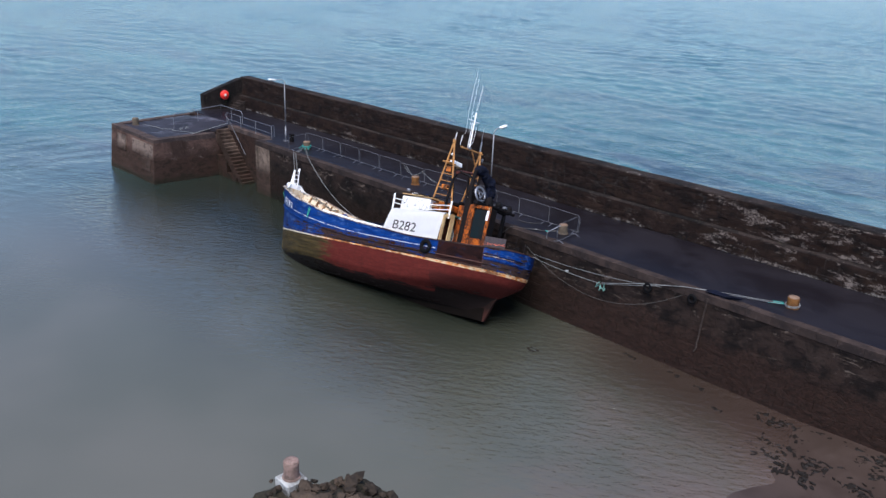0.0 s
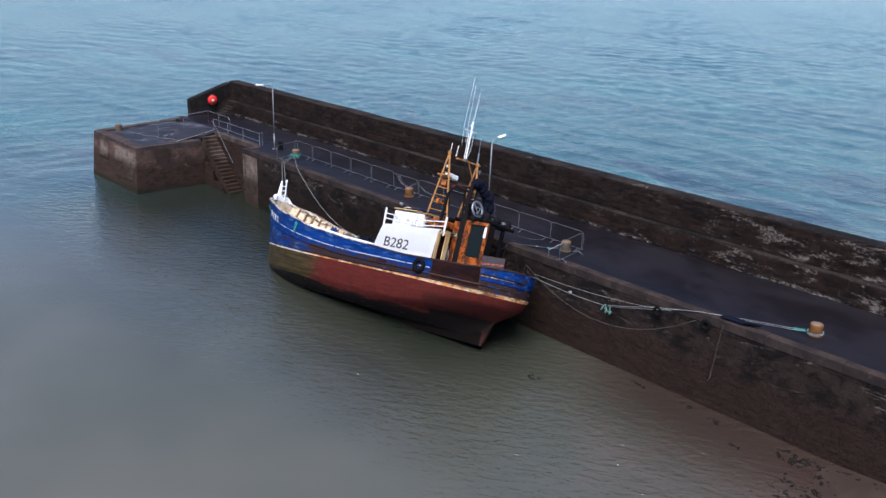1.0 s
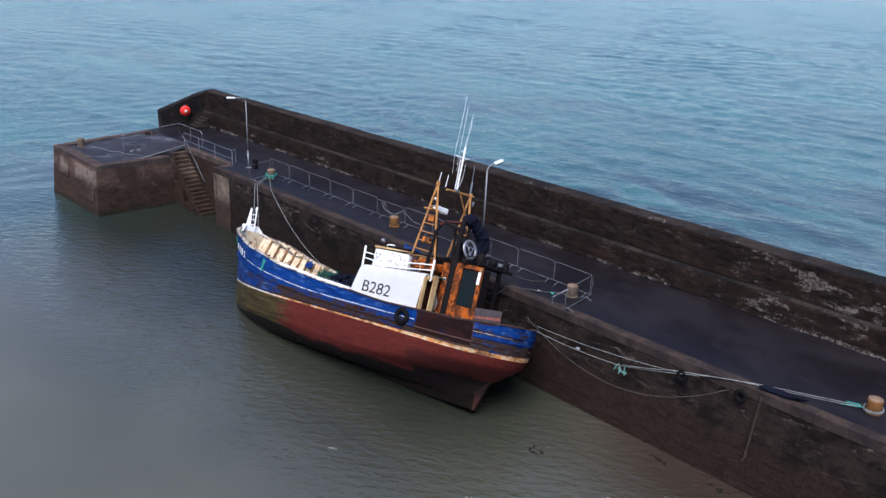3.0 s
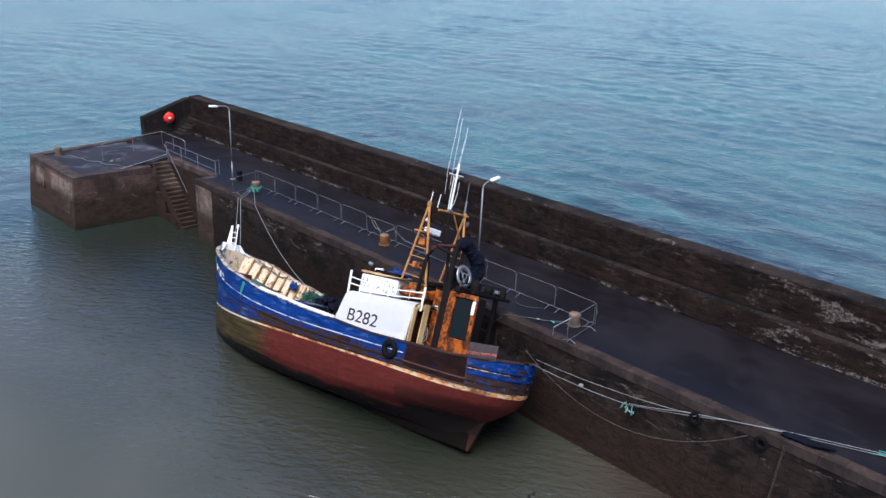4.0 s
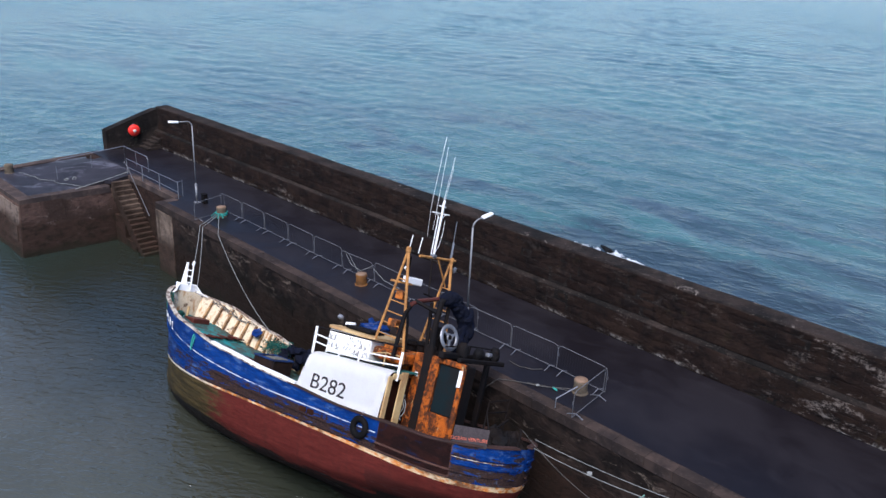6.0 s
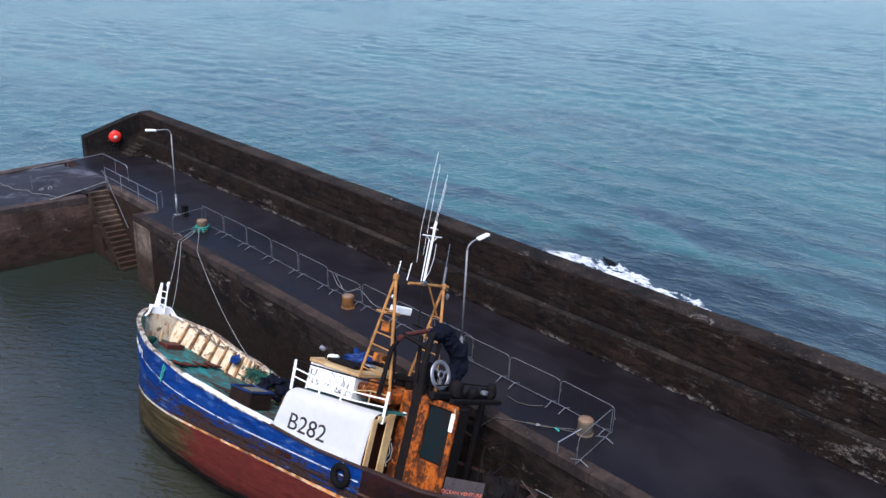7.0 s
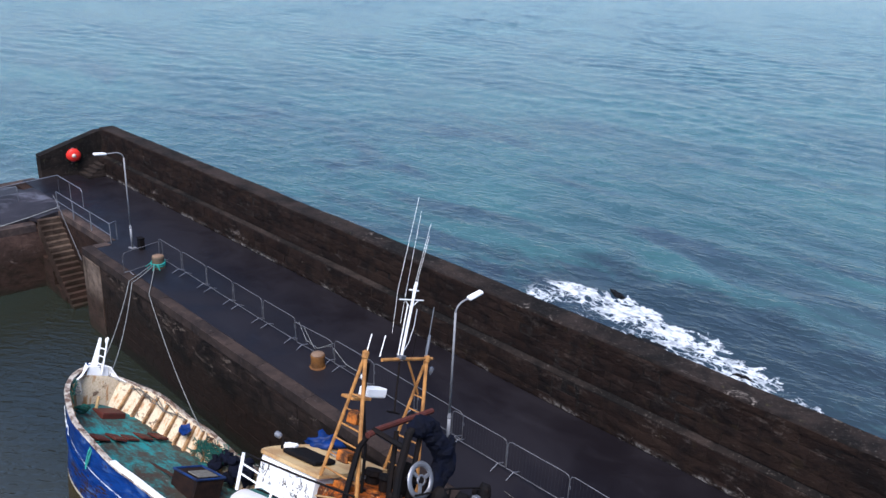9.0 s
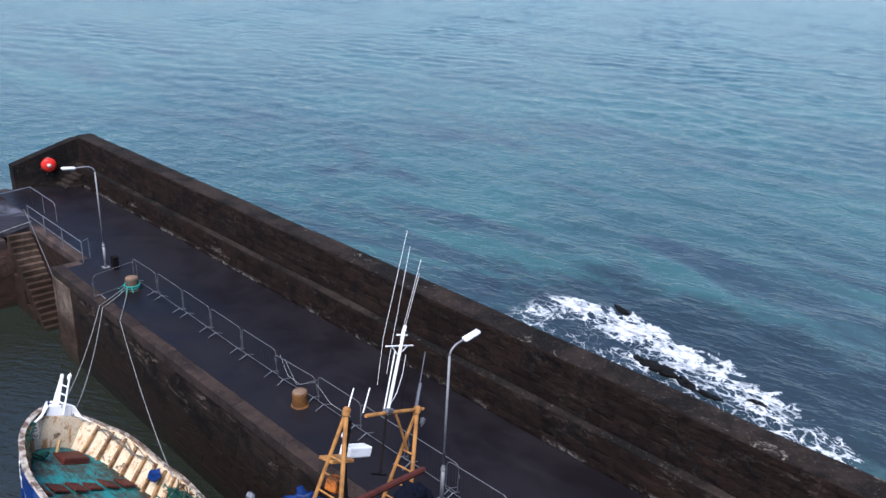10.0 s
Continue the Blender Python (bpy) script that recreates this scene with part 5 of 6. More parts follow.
m_moss = worn("mossy rock top", (0.026, 0.022, 0.011), (0.009, 0.008, 0.007), (0.11, 0.085, 0.062), 2.5, 0.9, 0, 0.9, 0.05)
bm = bmesh.new()
bmesh.ops.create_grid(bm, x_segments=90, y_segments=110, size=1)
for v in bm.verts:
    x, y = -18 + (v.co.x + 1) * 42, -70 + (v.co.y + 1) * 51.85
    z = WATER + 0.05 * (x + 7.4 + 0.055 * (y - 28)) + 0.1 * noise.noise((x * 0.25, y * 0.25, 2)) + 0.04 * noise.noise((x, y, 5))
    v.co = Vector((x, y, z))
beach = tagged(part("beach", bm, m_sand, None, "", True), "wet brown sand sloping out of the water", "beach", kind="structure")
rng = random.Random(12)
bm = bmesh.new()
for i in range(80):
    cx, cy = -9.2 + 8.5 * rng.random() ** 0.9, 28.6 + 4.8 * rng.random() ** 0.8
    for j in range(rng.randint(3, 11)):
        x, y = cx + rng.gauss(0, 0.28), min(33.5, cy + rng.gauss(0, 0.14))
        s = 0.025 + 0.08 * rng.random() ** 2
        z = max(WATER, WATER + 0.05 * (x + 7.4 + 0.055 * (y - 28))) + 0.005
        lumpy(bm, (s * 2.0, s, s * 0.5), pose(x, y, z, 0, 0, 180 * rng.random()), i * 11 + j, 1, 1.2)
for x, y in ((-10.8, 31.6), (-20.7, 29.5), (-12.5, 32.8), (-14.0, 33.1), (-9.2, 33.0), (-16.8, 33.0)):
    for j in range(5):
        lumpy(bm, (0.14, 0.07, 0.04), pose(x + rng.gauss(0, 0.2), y + rng.gauss(0, 0.1), WATER, 0, 0, 40 * x + 30 * j), int(-x) + j, 1, 0.9)
weed = tagged(part("seaweed", bm, m_weed), "black-brown seaweed clumps strewn on wet sand", "seaweed", kind="stuff")

OUT = (-13.8, 11.5)
bm = bmesh.new()
made = bmesh.ops.create_icosphere(bm, subdivisions=4, radius=1.0)["verts"]
for v in made:
    d = 1 + 0.16 * noise.noise(v.co * 1.6) + 0.1 * noise.noise(v.co * 4.3 + Vector((3, 1, 0))) + 0.05 * noise.noise(v.co * 9.0)
    v.co = Vector((OUT[0] + 4.0 * v.co.x * d, OUT[1] + 3.0 * v.co.y * d, -5.4 + 4.1 * math.copysign(abs(v.co.z) ** 0.6, v.co.z) * d))
crown = [v.co.copy() for v in made if v.co.z > -4.0]
outcrop = tagged(part("outcrop", bm, m_moss, None, "", False), "mossy rubble outcrop below the camera", "rock", kind="structure")
bm = bmesh.new()
for i in range(260):
    a, r = 2 * math.pi * rng.random(), 2.3 * math.sqrt(rng.random())
    s = 0.07 + 0.2 * rng.random() ** 2
    x, y = OUT[0] + r * 1.5 * math.cos(a), OUT[1] + r * math.sin(a)
    near = sorted(((p.x - x) ** 2 + (p.y - y) ** 2, p.z) for p in crown)[:3]
    lumpy(bm, (s * 1.4, s, s * 0.7), pose(x, y, max(z for _, z in near) + 0.02, 30 * rng.random(), 0, 360 * rng.random()), i, 1, 0.5)
tagged(part("rubble", bm, m_rock, None), "loose rubble on the mossy outcrop", "rubble", kind="stuff")

# wet rocks awash in the breaking water beyond the sea wall
m_wet = worn("wet black rock", (0.008, 0.008, 0.009), (0.004, 0.004, 0.0045), (0.014, 0.013, 0.014), 2, 0.6, 0, 0.9, 0.05, 0.6, 0.12)
for i, (x, y, w, d, h, turn) in enumerate(((-38.6, 60.6, 0.9, 0.3, 0.2, -20), (-34.2, 55.9, 0.8, 0.4, 0.25, -12), (-32.9, 55.6, 0.9, 0.5, 0.38, 15), (-31.6, 55.5, 0.8, 0.4, 0.3, -25), (-30.2, 55.2, 0.9, 0.35, 0.25, -10), (-28.3, 56.4, 0.6, 0.3, 0.22, 5), (-27.2, 54.0, 0.9, 0.4, 0.25, -15), (-24.8, 53.2, 1.0, 0.35, 0.22, -18))):
    bm = lumpy(bmesh.new(), (w * 0.8, d * 0.8, h * 0.85), Matrix.Identity(4), i + 300, 3, 0.8)
    ob = part("rock", bm, m_wet)
    ob.matrix_world = pose(x, y, WATER - 0.02, 0, 0, turn)
    tagged(ob, "wet black rock awash in white foam", "rock", "rocks beyond the sea wall")

# ---- the stair at the landing ----
m_step = masonry("worn step stone", (0.12, 0.085, 0.064), (0.03, 0.02, 0.015), (0.2, 0.15, 0.11), True, 0.7)
stair = thing("stone_stair", "worn brown stone stair from the landing into the water", "stair", kind="")
for i in range(17):
    x0 = STAIR_W + 0.265 * i
    z1 = -0.3 - 0.272 * i
    bm = boxes((x0 + 0.004, min(x0 + 0.32, STAIR_E - 0.01), EDGE + 0.1, 34.99, z1 - (1.1 if i < 12 else 0.6), z1), bevel=0.025)
    part("step", bm, m_step, stair)
part("stair_core", boxes((STAIR_W, STAIR_W + 1.5, EDGE + 0.15, 34.98, -6.2, -2.6), (STAIR_W + 1.5, STAIR_W + 3.2, EDGE + 0.15, 34.98, -6.2, -4.0)), m_quay, stair)

# concrete repairs
m_block = masonry("pier head concrete", (0.2, 0.15, 0.12), (0.03, 0.021, 0.017), (0.26, 0.2, 0.17), True, 0.56)
m_conc = masonry("patched concrete", (0.22, 0.162, 0.122), (0.06, 0.044, 0.035), (0.42, 0.35, 0.29), True, 0.58)
part("repair_patch", boxes((STAIR_E + 0.01, -52.9, EDGE - 0.02, EDGE + 0.08, -4.9, -0.44), bevel=0.02), m_conc, quay_body)
for x0, x1, z0, z1 in ((-69.4, -67.6, -2.5, -1.2), (-66.2, -64.7, -2.3, -1.1), (-64.66, -62.2, -2.4, -1.1), (-64.3, -62.6, -3.5, -2.43)):
    lean = 0.13 - 0.07 * (x0 + 70.0) / 8.0
    out0, out1 = HY0 - 0.035 + lean * (z0 + 0.9), HY0 - 0.035 + lean * (z1 + 0.9)
    bm = bmesh.new()
    extrude_poly(bm, [(x0, out0, z0), (x1, out0, z0), (x1, out1, z1), (x0 + 0.05, out1, z1)], (0, 0.09, 0))
    part("repair_patch", bm, m_block, pier_head)

# coping: single stones along the edges
unit, head_unit = [], []
m_head_coping = coping_mat("pale worn head coping", 2.4)
rng = random.Random(5)
for i in range(5):
    bm = box(bmesh.new(), 0.003, 0.997, 0.0, 1.0, 0.0, 1.0)
    bmesh.ops.bevel(bm, geom=bm.edges[:], offset=0.02, segments=1, affect="EDGES")
    for v in bm.verts:
        v.co += Vector((0, 0.012 * noise.noise(v.co * 3 + Vector((i * 5, 0, 0))), 0.03 * noise.noise(v.co * 2.3 + Vector((0, i * 9, 0)))))
    head_unit.append(mesh_of(bm.copy(), "coping_stone", m_head_coping))
    unit.append(mesh_of(bm, "coping_stone", m_coping))


def coping_row(parent, a, b, width, top, thick, seed, kinds=None):
    """Stones from a to b along an edge; their width lies to the left of the way."""
    rng = random.Random(seed)
    a, b = Vector((*a, 0)), Vector((*b, 0))
    d = (b - a).normalized()
    n = Vector((-d.y, d.x, 0))
    total, at = (b - a).length, 0.0
    while at < total - 0.05:
        w = min(rng.uniform(0.75, 1.35), total - at)
        if total - at - w < 0.4:
            w = total - at
        ob = new("coping_stone", rng.choice(kinds or unit))
        ob.parent = parent
        p = a + d * at
        m = Matrix(((d.x * w, n.x * width, 0, p.x), (d.y * w, n.y * width, 0, p.y), (0, 0, thick, top - thick + rng.uniform(-0.006, 0.006)), (0, 0, 0, 1)))
        ob.matrix_local = m
        at += w


coping_row(quay_body, (STAIR_E, EDGE), (2.0, EDGE), COPE - EDGE, 0.02, 0.42, 1)
coping_row(quay_body, (STAIR_W, 34.98), (STAIR_E, 34.98), 0.52, 0.02, 0.4, 2, head_unit)
coping_row(quay_body, (STAIR_E + 0.55, EDGE + 0.57), (STAIR_E + 0.55, 35.0), 0.55, 0.022, 0.42, 3, head_unit)
part("coping_slab", boxes((2.0, FAR_E, EDGE, COPE, -0.4, 0.02)), m_coping, quay_body)
coping_row(pier_head, (HX0, HY0), (HX1, HY0), 0.8, -0.6, 0.45, 4, head_unit)
coping_row(pier_head, (HX1, HY0 + 0.8), (STAIR_W, 33.7), 0.7, -0.58, 0.45, 5, head_unit)
coping_row(pier_head, (-72.1, 37.0), (HX0 - 0.07, HY0 + 0.8), 0.75, -0.58, 0.45, 6, head_unit)
for i in range(4):
    part("corner_step", boxes((-69.3 + 0.12 * i, -67.6 - 0.02 * i, 39.1 + 0.32 * i, 40.34, 0.2 * i - 0.03, 0.2 * (i + 1)), bevel=0.02), m_wall, wall_west)

# ---- pier furniture ----
def bollard(name, x, y, z, r, h, label, side_mat, top_mat):
    t = thing(name, label, "bollard", pose(x, y, z), "mooring bollards")
    part("body", lathe(bmesh.new(), [(r * 0.98, 0), (r, 0.05), (r * 0.94, h * 0.6), (r, h * 0.9), (r * 0.97, h)], 22), side_mat, t, "", True)
    part("cap", lathe(bmesh.new(), [(r * 0.95, h + 0.001), (r * 0.9, h + 0.035), (r * 0.3, h + 0.05)], 22), top_mat, t, "worn paler cap", True)
    part("base", lathe(bmesh.new(), [(r * 1.15, 0.002), (r * 1.12, 0.04), (r, 0.06)], 22), side_mat, t)
    return t


m_grimy = worn("grimy brown bollard paint", (0.12, 0.09, 0.06), (0.05, 0.04, 0.03), (0.22, 0.18, 0.13), 3, 0.7)
m_pink = worn("faded pinkish bollard paint", (0.24, 0.155, 0.125), (0.1, 0.065, 0.05), (0.5, 0.42, 0.38), 4, 0.8, 0, 0.4, 0.01, 0.9)
bollard("bollard", -50.1, 35.5, 0, 0.3, 0.58, "grimy brown bollard wrapped in teal rope", m_grimy, m_bollard_top)
bollard("bollard", -36.85, 35.5, 0, 0.28, 0.55, "rusty yellow bollard beside the barriers", m_bollard, m_bollard_top)
bollard("bollard", -23.7, 35.45, 0, 0.28, 0.52, "grimy bollard with a paler cap inside the barriers", m_grimy, m_bollard_top)
bollard("bollard", -10.0, 35.6, 0, 0.28, 0.52, "rusty yellow bollard with a rope round its foot", m_bollard, m_bollard_top)
bollard("bollard", -69.4, 29.6, -0.7, 0.3, 0.62, "small brown bollard on the pier head", m_grimy, m_grimy)
bollard("bollard", -16.45, 11.25, -1.42, 0.27, 0.62, "faded pinkish bollard on the rubble outcrop", m_pink, m_pink)
part_plinth = thing("plinth", "chipped white-painted concrete plinth under the bollard", "plinth", pose(-16.45, 11.25, -2.07))
part("block", boxes((-0.4, 0.4, -0.4, 0.4, -1.5, 0.64), bevel=0.04), worn("chipped white plinth paint", (0.4, 0.4, 0.38), (0.06, 0.055, 0.05), (0.6, 0.6, 0.58), 2, 0.8, 0, 0.5, 0.02, 0.9), part_plinth)


m_lampsteel = worn("dull galvanised lamp steel", (0.27, 0.27, 0.28), (0.17, 0.17, 0.18), (0.36, 0.36, 0.37), 2, 0.55, 0.3, 0.1)


def street_lamp(x, y, reach, label):
    t = thing("street_lamp", label, "street lamp", pose(x, y, 0), "pier lamps")
    part("base_plate", boxes((-0.16, 0.16, -0.16, 0.16, 0.001, 0.03)), m_lampsteel, t)
    part("lower_pole", tubes(0.062, [(0, 0, 0.02), (0, 0, 1.15)], seg=12), m_lampsteel, t, "", True)
    part("collar", lathe(bmesh.new(), [(0.066, 1.1), (0.078, 1.14), (0.062, 1.22), (0.045, 1.3)], 12), m_lampsteel, t)
    part("upper_pole", tubes(0.037, [(0, 0, 1.2), (0, 0, 4.92)], seg=10), m_lampsteel, t, "", True)
    s = 1 if reach > 0 else -1
    arc = [(0, s * 0.42 * (1 - math.cos(a)), 4.9 + 0.32 * math.sin(a)) for a in [radians(d) for d in (0, 15, 30, 45, 60, 75, 88)]]
    part("bracket", tubes(0.03, arc + [(0, reach - s * 0.36, 5.235)], seg=8), m_lampsteel, t, "", True)
    head = part("lamp_head", boxes((-0.11, 0.11, -0.32, 0.32, -0.07, 0.07), bevel=0.05, m=pose(0, reach - s * 0.12, 5.26, 7 * s)), m_white, t, "white lamp head", True)
    part("diffuser", boxes((-0.08, 0.08, -0.24, 0.24, -0.1, -0.06), bevel=0.02, m=pose(0, reach - s * 0.12, 5.26, 7 * s)), m_glass, head)
    return t


street_lamp(-53.43, 35.68, -1.3, "galvanised street lamp with its arm towards the harbour")
street_lamp(-29.8, 35.57, 0.98, "galvanised street lamp with its arm over the tarmac")
t = thing("electric_box", "small black electric box at the lamp foot", "electric box", pose(-52.95, 35.95, 0))
part("case", boxes((-0.16, 0.16, -0.14, 0.14, 0.001, 0.62), bevel=0.02), m_black, t)
part("lid", boxes((-0.18, 0.18, -0.16, 0.16, 0.62, 0.66), bevel=0.01), m_black, t)


m_barrier = worn("dull barrier steel", (0.15, 0.15, 0.16), (0.07, 0.07, 0.075), (0.24, 0.24, 0.255), 2, 0.6, 0.4, 0.1)


def barrier():
    t = thing("crowd_barrier", "galvanised crowd barrier panel on the tarmac", "barrier", None, "barriers along the quay")
    L, h, c = 2.34, 1.17, 0.16
    loop = [(0, 0, 0.15), (0, 0, h - c), (c * 0.3, 0, h - c * 0.3), (c, 0, h), (L - c, 0, h), (L - c * 0.3, 0, h - c * 0.3), (L, 0, h - c), (L, 0, 0.15)]
    part("frame", tubes(0.016, loop, seg=6), m_barrier, t)
    part("bottom_rail", tubes(0.016, [(0, 0, 0.15), (L, 0, 0.15)]), m_barrier, t)
    m_bar = worn("dull barrier bars", (0.06, 0.06, 0.065), (0.04, 0.04, 0.04), None, 3, 0.6, 0.3)
    bar = mesh_of(tubes(0.003, [(0, 0, 0.15), (0, 0, h)], seg=3), "bar", m_bar)
    for i in range(1, 19):
        ob = new("bar", bar)
        ob.parent = t
        ob.location = (L * i / 19, 0, 0)
    foot = mesh_of(tubes(0.02, [(0, -0.36, 0.02), (0, 0, 0.15), (0, 0.3, 0.02)], seg=5), "foot", m_galv)
    for x in (0.3, L - 0.3):
        ob = new("foot", foot)
        ob.parent = t
        ob.location = (x, 0, 0)
    part("hook", tubes(0.012, [(L, 0, 0.8), (L + 0.05, 0, 0.82), (L + 0.05, 0, 0.7)]), m_galv, t)
    return t


first = barrier()
first.matrix_world = pose(-50.98, 36.0, 0, 0, 0, 0)
for x, y, a in ((-48.6, 36.05, -1), (-46.22, 36.04, -1), (-43.77, 36.0, -1), (-41.34, 35.97, 0), (-36.45, 36.02, 0), (-34.1, 36.02, 0), (-31.95, 36.05, 0), (-30.0, 35.95, 1), (-27.62, 35.99, 1), (-25.28, 36.05, -2)):
    copy_thing(first, pose(x, y, 0, 0, 0, a))
tagged(copy_thing(first, pose(-38.82, 35.95, 0, 9, 0, 3)), "bent crowd barrier tangled with loose rope")
tagged(copy_thing(first, pose(-22.98, 35.9, 0, 0, 0, -84)), "crowd barrier closing off the quay edge")
tagged(copy_thing(first, pose(-50.6, 36.0, 0, 0, 0, -76)), "crowd barrier closing off the quay edge")

# handrails at the stair and landing
t = thing("stair_railing", "galvanised pipe railing beside the stone stair", "railing")
for x in (-62.2, -59.8, -57.3, -54.75):
    part("post", tubes(0.032, [(x, 35.12, 0.0), (x, 35.12, 1.1)]), m_galv, t)
part("top_rail", tubes(0.024, [(-62.2, 35.12, 1.1), (-54.75, 35.12, 1.1)]), m_galv, t)
part("middle_rail", tubes(0.02, [(-62.2, 35.12, 0.52), (-54.75, 35.12, 0.45)]), m_galv, t)
part("end_bend", tubes(0.028, [(-54.75, 35.12, 1.1), (-55.1, 35.6, 1.08), (-55.1, 35.6, 0.02)]), m_galv, t)
part("stair_handrail", tubes(0.022, [(-62.3, 34.9, 0.75), (-62.1, 34.9, 0.95), (-61.6, 34.9, 0.6), (-58.9, 34.93, -2.2)]), m_barrier, t)
for x, z in ((-61.2, -1.0), (-59.3, -2.9)):
    part("handrail_bracket", tubes(0.02, [(x, 34.98, z + 1.1), (x, 34.9, z + 1.15)]), m_galv, t)
t = thing("landing_railing", "galvanised pipe railing round the lower landing", "railing")
for a, b in (((-65.75, 36.5), (-61.75, 36.45)), ((-65.75, 36.5), (-65.75, 31.6))):
    (ax, ay), (bx, by) = a, b
    z0 = 0.0
    part("top_rail", tubes(0.028, [(ax, ay, 1.1), (ax + (bx - ax) * 0.95, ay + (by - ay) * 0.95, 1.1 if bx > -65 else 0.75), (bx, by, 0.95 if bx > -65 else 0.6)]), m_galv, t)
    for f in (0, 0.5, 1):
        x, y = ax + (bx - ax) * f, ay + (by - ay) * f
        g = 0.0 if bx > -65 else -0.68 * f
        part("post", tubes(0.025, [(x, y, g), (x, y, g + 1.08 - 0.12 * (f == 1))]), m_galv, t)
t = thing("edge_pipe", "pale pipe lying along the landing edge", "pipe")
part("pipe", tubes(0.028, [(-62.45, 35.3, 0.06), (-62.3, 33.6, -0.2), (-62.3, 31.5, -0.53)]), m_rope, t)
t = thing("loose_rope", "pale rope strewn over the wet landing", "rope")
rng = random.Random(3)
p = [(-68.9, 30.1, -0.63)]
for i in range(30):
    p.append((p[-1][0] + 0.16 + rng.uniform(-0.22, 0.22), p[-1][1] + 0.055 + rng.uniform(-0.16, 0.16), -0.63 + 0.03 * (i > 20)))
part("strand", tubes(0.018, p, seg=5), m_rope, t)
part("knot", torus(bmesh.new(), 0.14, 0.025, 14, 6, pose(-65.2, 32.0, -0.6, 20, 0, 0)), m_rope, t)
part("knot", torus(bmesh.new(), 0.12, 0.025, 14, 6, pose(-64.8, 32.4, -0.5, 60, 0, 40)), m_rope, t)

# lifebuoy housing on the end wall
t = thing("lifebuoy_housing", "bright red round lifebuoy housing on the end wall", "lifebuoy", Matrix.Translation((-69.16, 38.86, 1.4)) @ Vector((1, -0.2, 0)).to_track_quat("Z", "Y").to_matrix().to_4x4())
m_red = worn("bright red plastic", (0.72, 0.035, 0.025), (0.5, 0.03, 0.02), None, 2, 0.35, 0, 0.05, 0.002, 0.3)
part("shell", lathe(bmesh.new(), [(0.44, 0.0), (0.47, 0.06), (0.43, 0.16), (0.32, 0.24), (0.16, 0.28), (0.02, 0.285)], 28), m_red, t, "", True)
part("boss", lathe(bmesh.new(), [(0.14, 0.275), (0.13, 0.31), (0.03, 0.33)], 16), worn("pale sticker", (0.7, 0.6, 0.5), (0.5, 0.4, 0.35), None, 4, 0.5), t, "pale centre boss", True)
part("backing", boxes((-0.1, 0.1, -0.5, 0.5, -0.14, 0.0)), m_galv, t)

# ---- mooring lines, fenders and chain ----
def rope(label, material, r, *lines, knots=()):
    t = thing("mooring_rope", label, "rope", None, "mooring ropes")
    for pts in lines:
        part("strand", tubes(r, pts, seg=6), material, t, "", True)
    for i, p in enumerate(knots):
        part("knot", lumpy(bmesh.new(), (0.1, 0.1, 0.07), pose(*p), i, 1, 0.4), material, t)
    return t


def join(*runs):
    out = []
    for r in runs:
        out += r[1:] if out else r
    return out


rope("pale mooring rope from the bow to the pier bollard", m_rope, 0.02,
     join(sag((-42.9, 29.5, -0.45), (-49.2, 33.58, 0.05), 0.35), sag((-49.2, 33.58, 0.05), (-50.1, 35.15, 0.22), 0.03, 5)))
rope("pale mooring rope from the bow to the pier bollard", m_rope, 0.02,
     join(sag((-42.7, 29.75, -0.85), (-48.9, 33.58, 0.05), 0.5), sag((-48.9, 33.58, 0.05), (-49.9, 35.15, 0.22), 0.03, 5)))
rope("slack pale rope from the pier bollard to the far rail", m_rope, 0.018,
     join(sag((-49.8, 35.15, 0.2), (-47.2, 33.6, 0.05), 0.05, 5), sag((-47.2, 33.6, 0.05), (-38.6, 31.4, -2.05), 0.55)))
t = thing("rope_lashing", "teal rope lashed round the bollard", "rope", pose(-50.1, 35.5, 0))
for z, tilt in ((0.16, 3), (0.22, -4), (0.28, 5)):
    part("turn", torus(bmesh.new(), 0.34, 0.028, 24, 6, pose(0, 0, z, tilt, tilt, 0)), m_teal_rope, t)
for a in (230, 270, 300, 330):
    part("rope_end", tubes(0.03, [(0.33 * math.cos(radians(a)), 0.33 * math.sin(radians(a)), 0.25), (0.62 * math.cos(radians(a + 9)), 0.62 * math.sin(radians(a + 9)), 0.05)]), m_teal_rope, t)

m_pale_teal = worn("faded teal rope", (0.17, 0.33, 0.28), (0.08, 0.18, 0.15), None, 6, 0.8)
m_slack = worn("grimy grey rope", (0.085, 0.08, 0.072), (0.045, 0.042, 0.036), None, 6, 0.8)
STERN_A, STERN_B, STERN_TOP = (-23.05, 31.75, -0.42), (-23.3, 32.3, -0.5), (-23.35, 31.55, 0.2)
rope("taut pale rope from the stern to the pier bollard", m_rope, 0.014,
     join(sag(STERN_A, (-19.4, 33.5, -1.35), 0.1, 8), sag((-19.4, 33.5, -1.35), (-15.4, 33.5, -0.1), 0.05, 6), sag((-15.4, 33.5, -0.1), (-13.7, 34.1, 0.07), 0.0, 3), sag((-13.7, 34.1, 0.07), (-10.4, 35.45, 0.12), 0.0, 6)), knots=((-21.2, 32.7, -0.95),))
rope("pale rope from the quarter to the quay edge", m_rope, 0.012,
     join(sag(STERN_B, (-17.0, 33.5, -0.55), 0.15, 10), sag((-17.0, 33.5, -0.55), (-13.2, 34.15, 0.08), 0.05, 6), sag((-13.2, 34.15, 0.08), (-10.45, 35.3, 0.1), 0.0, 5)))
rope("slack grey rope hanging along the quay wall", m_slack, 0.011, sag(STERN_TOP, (-14.6, 33.55, -0.35), 1.75, 22))
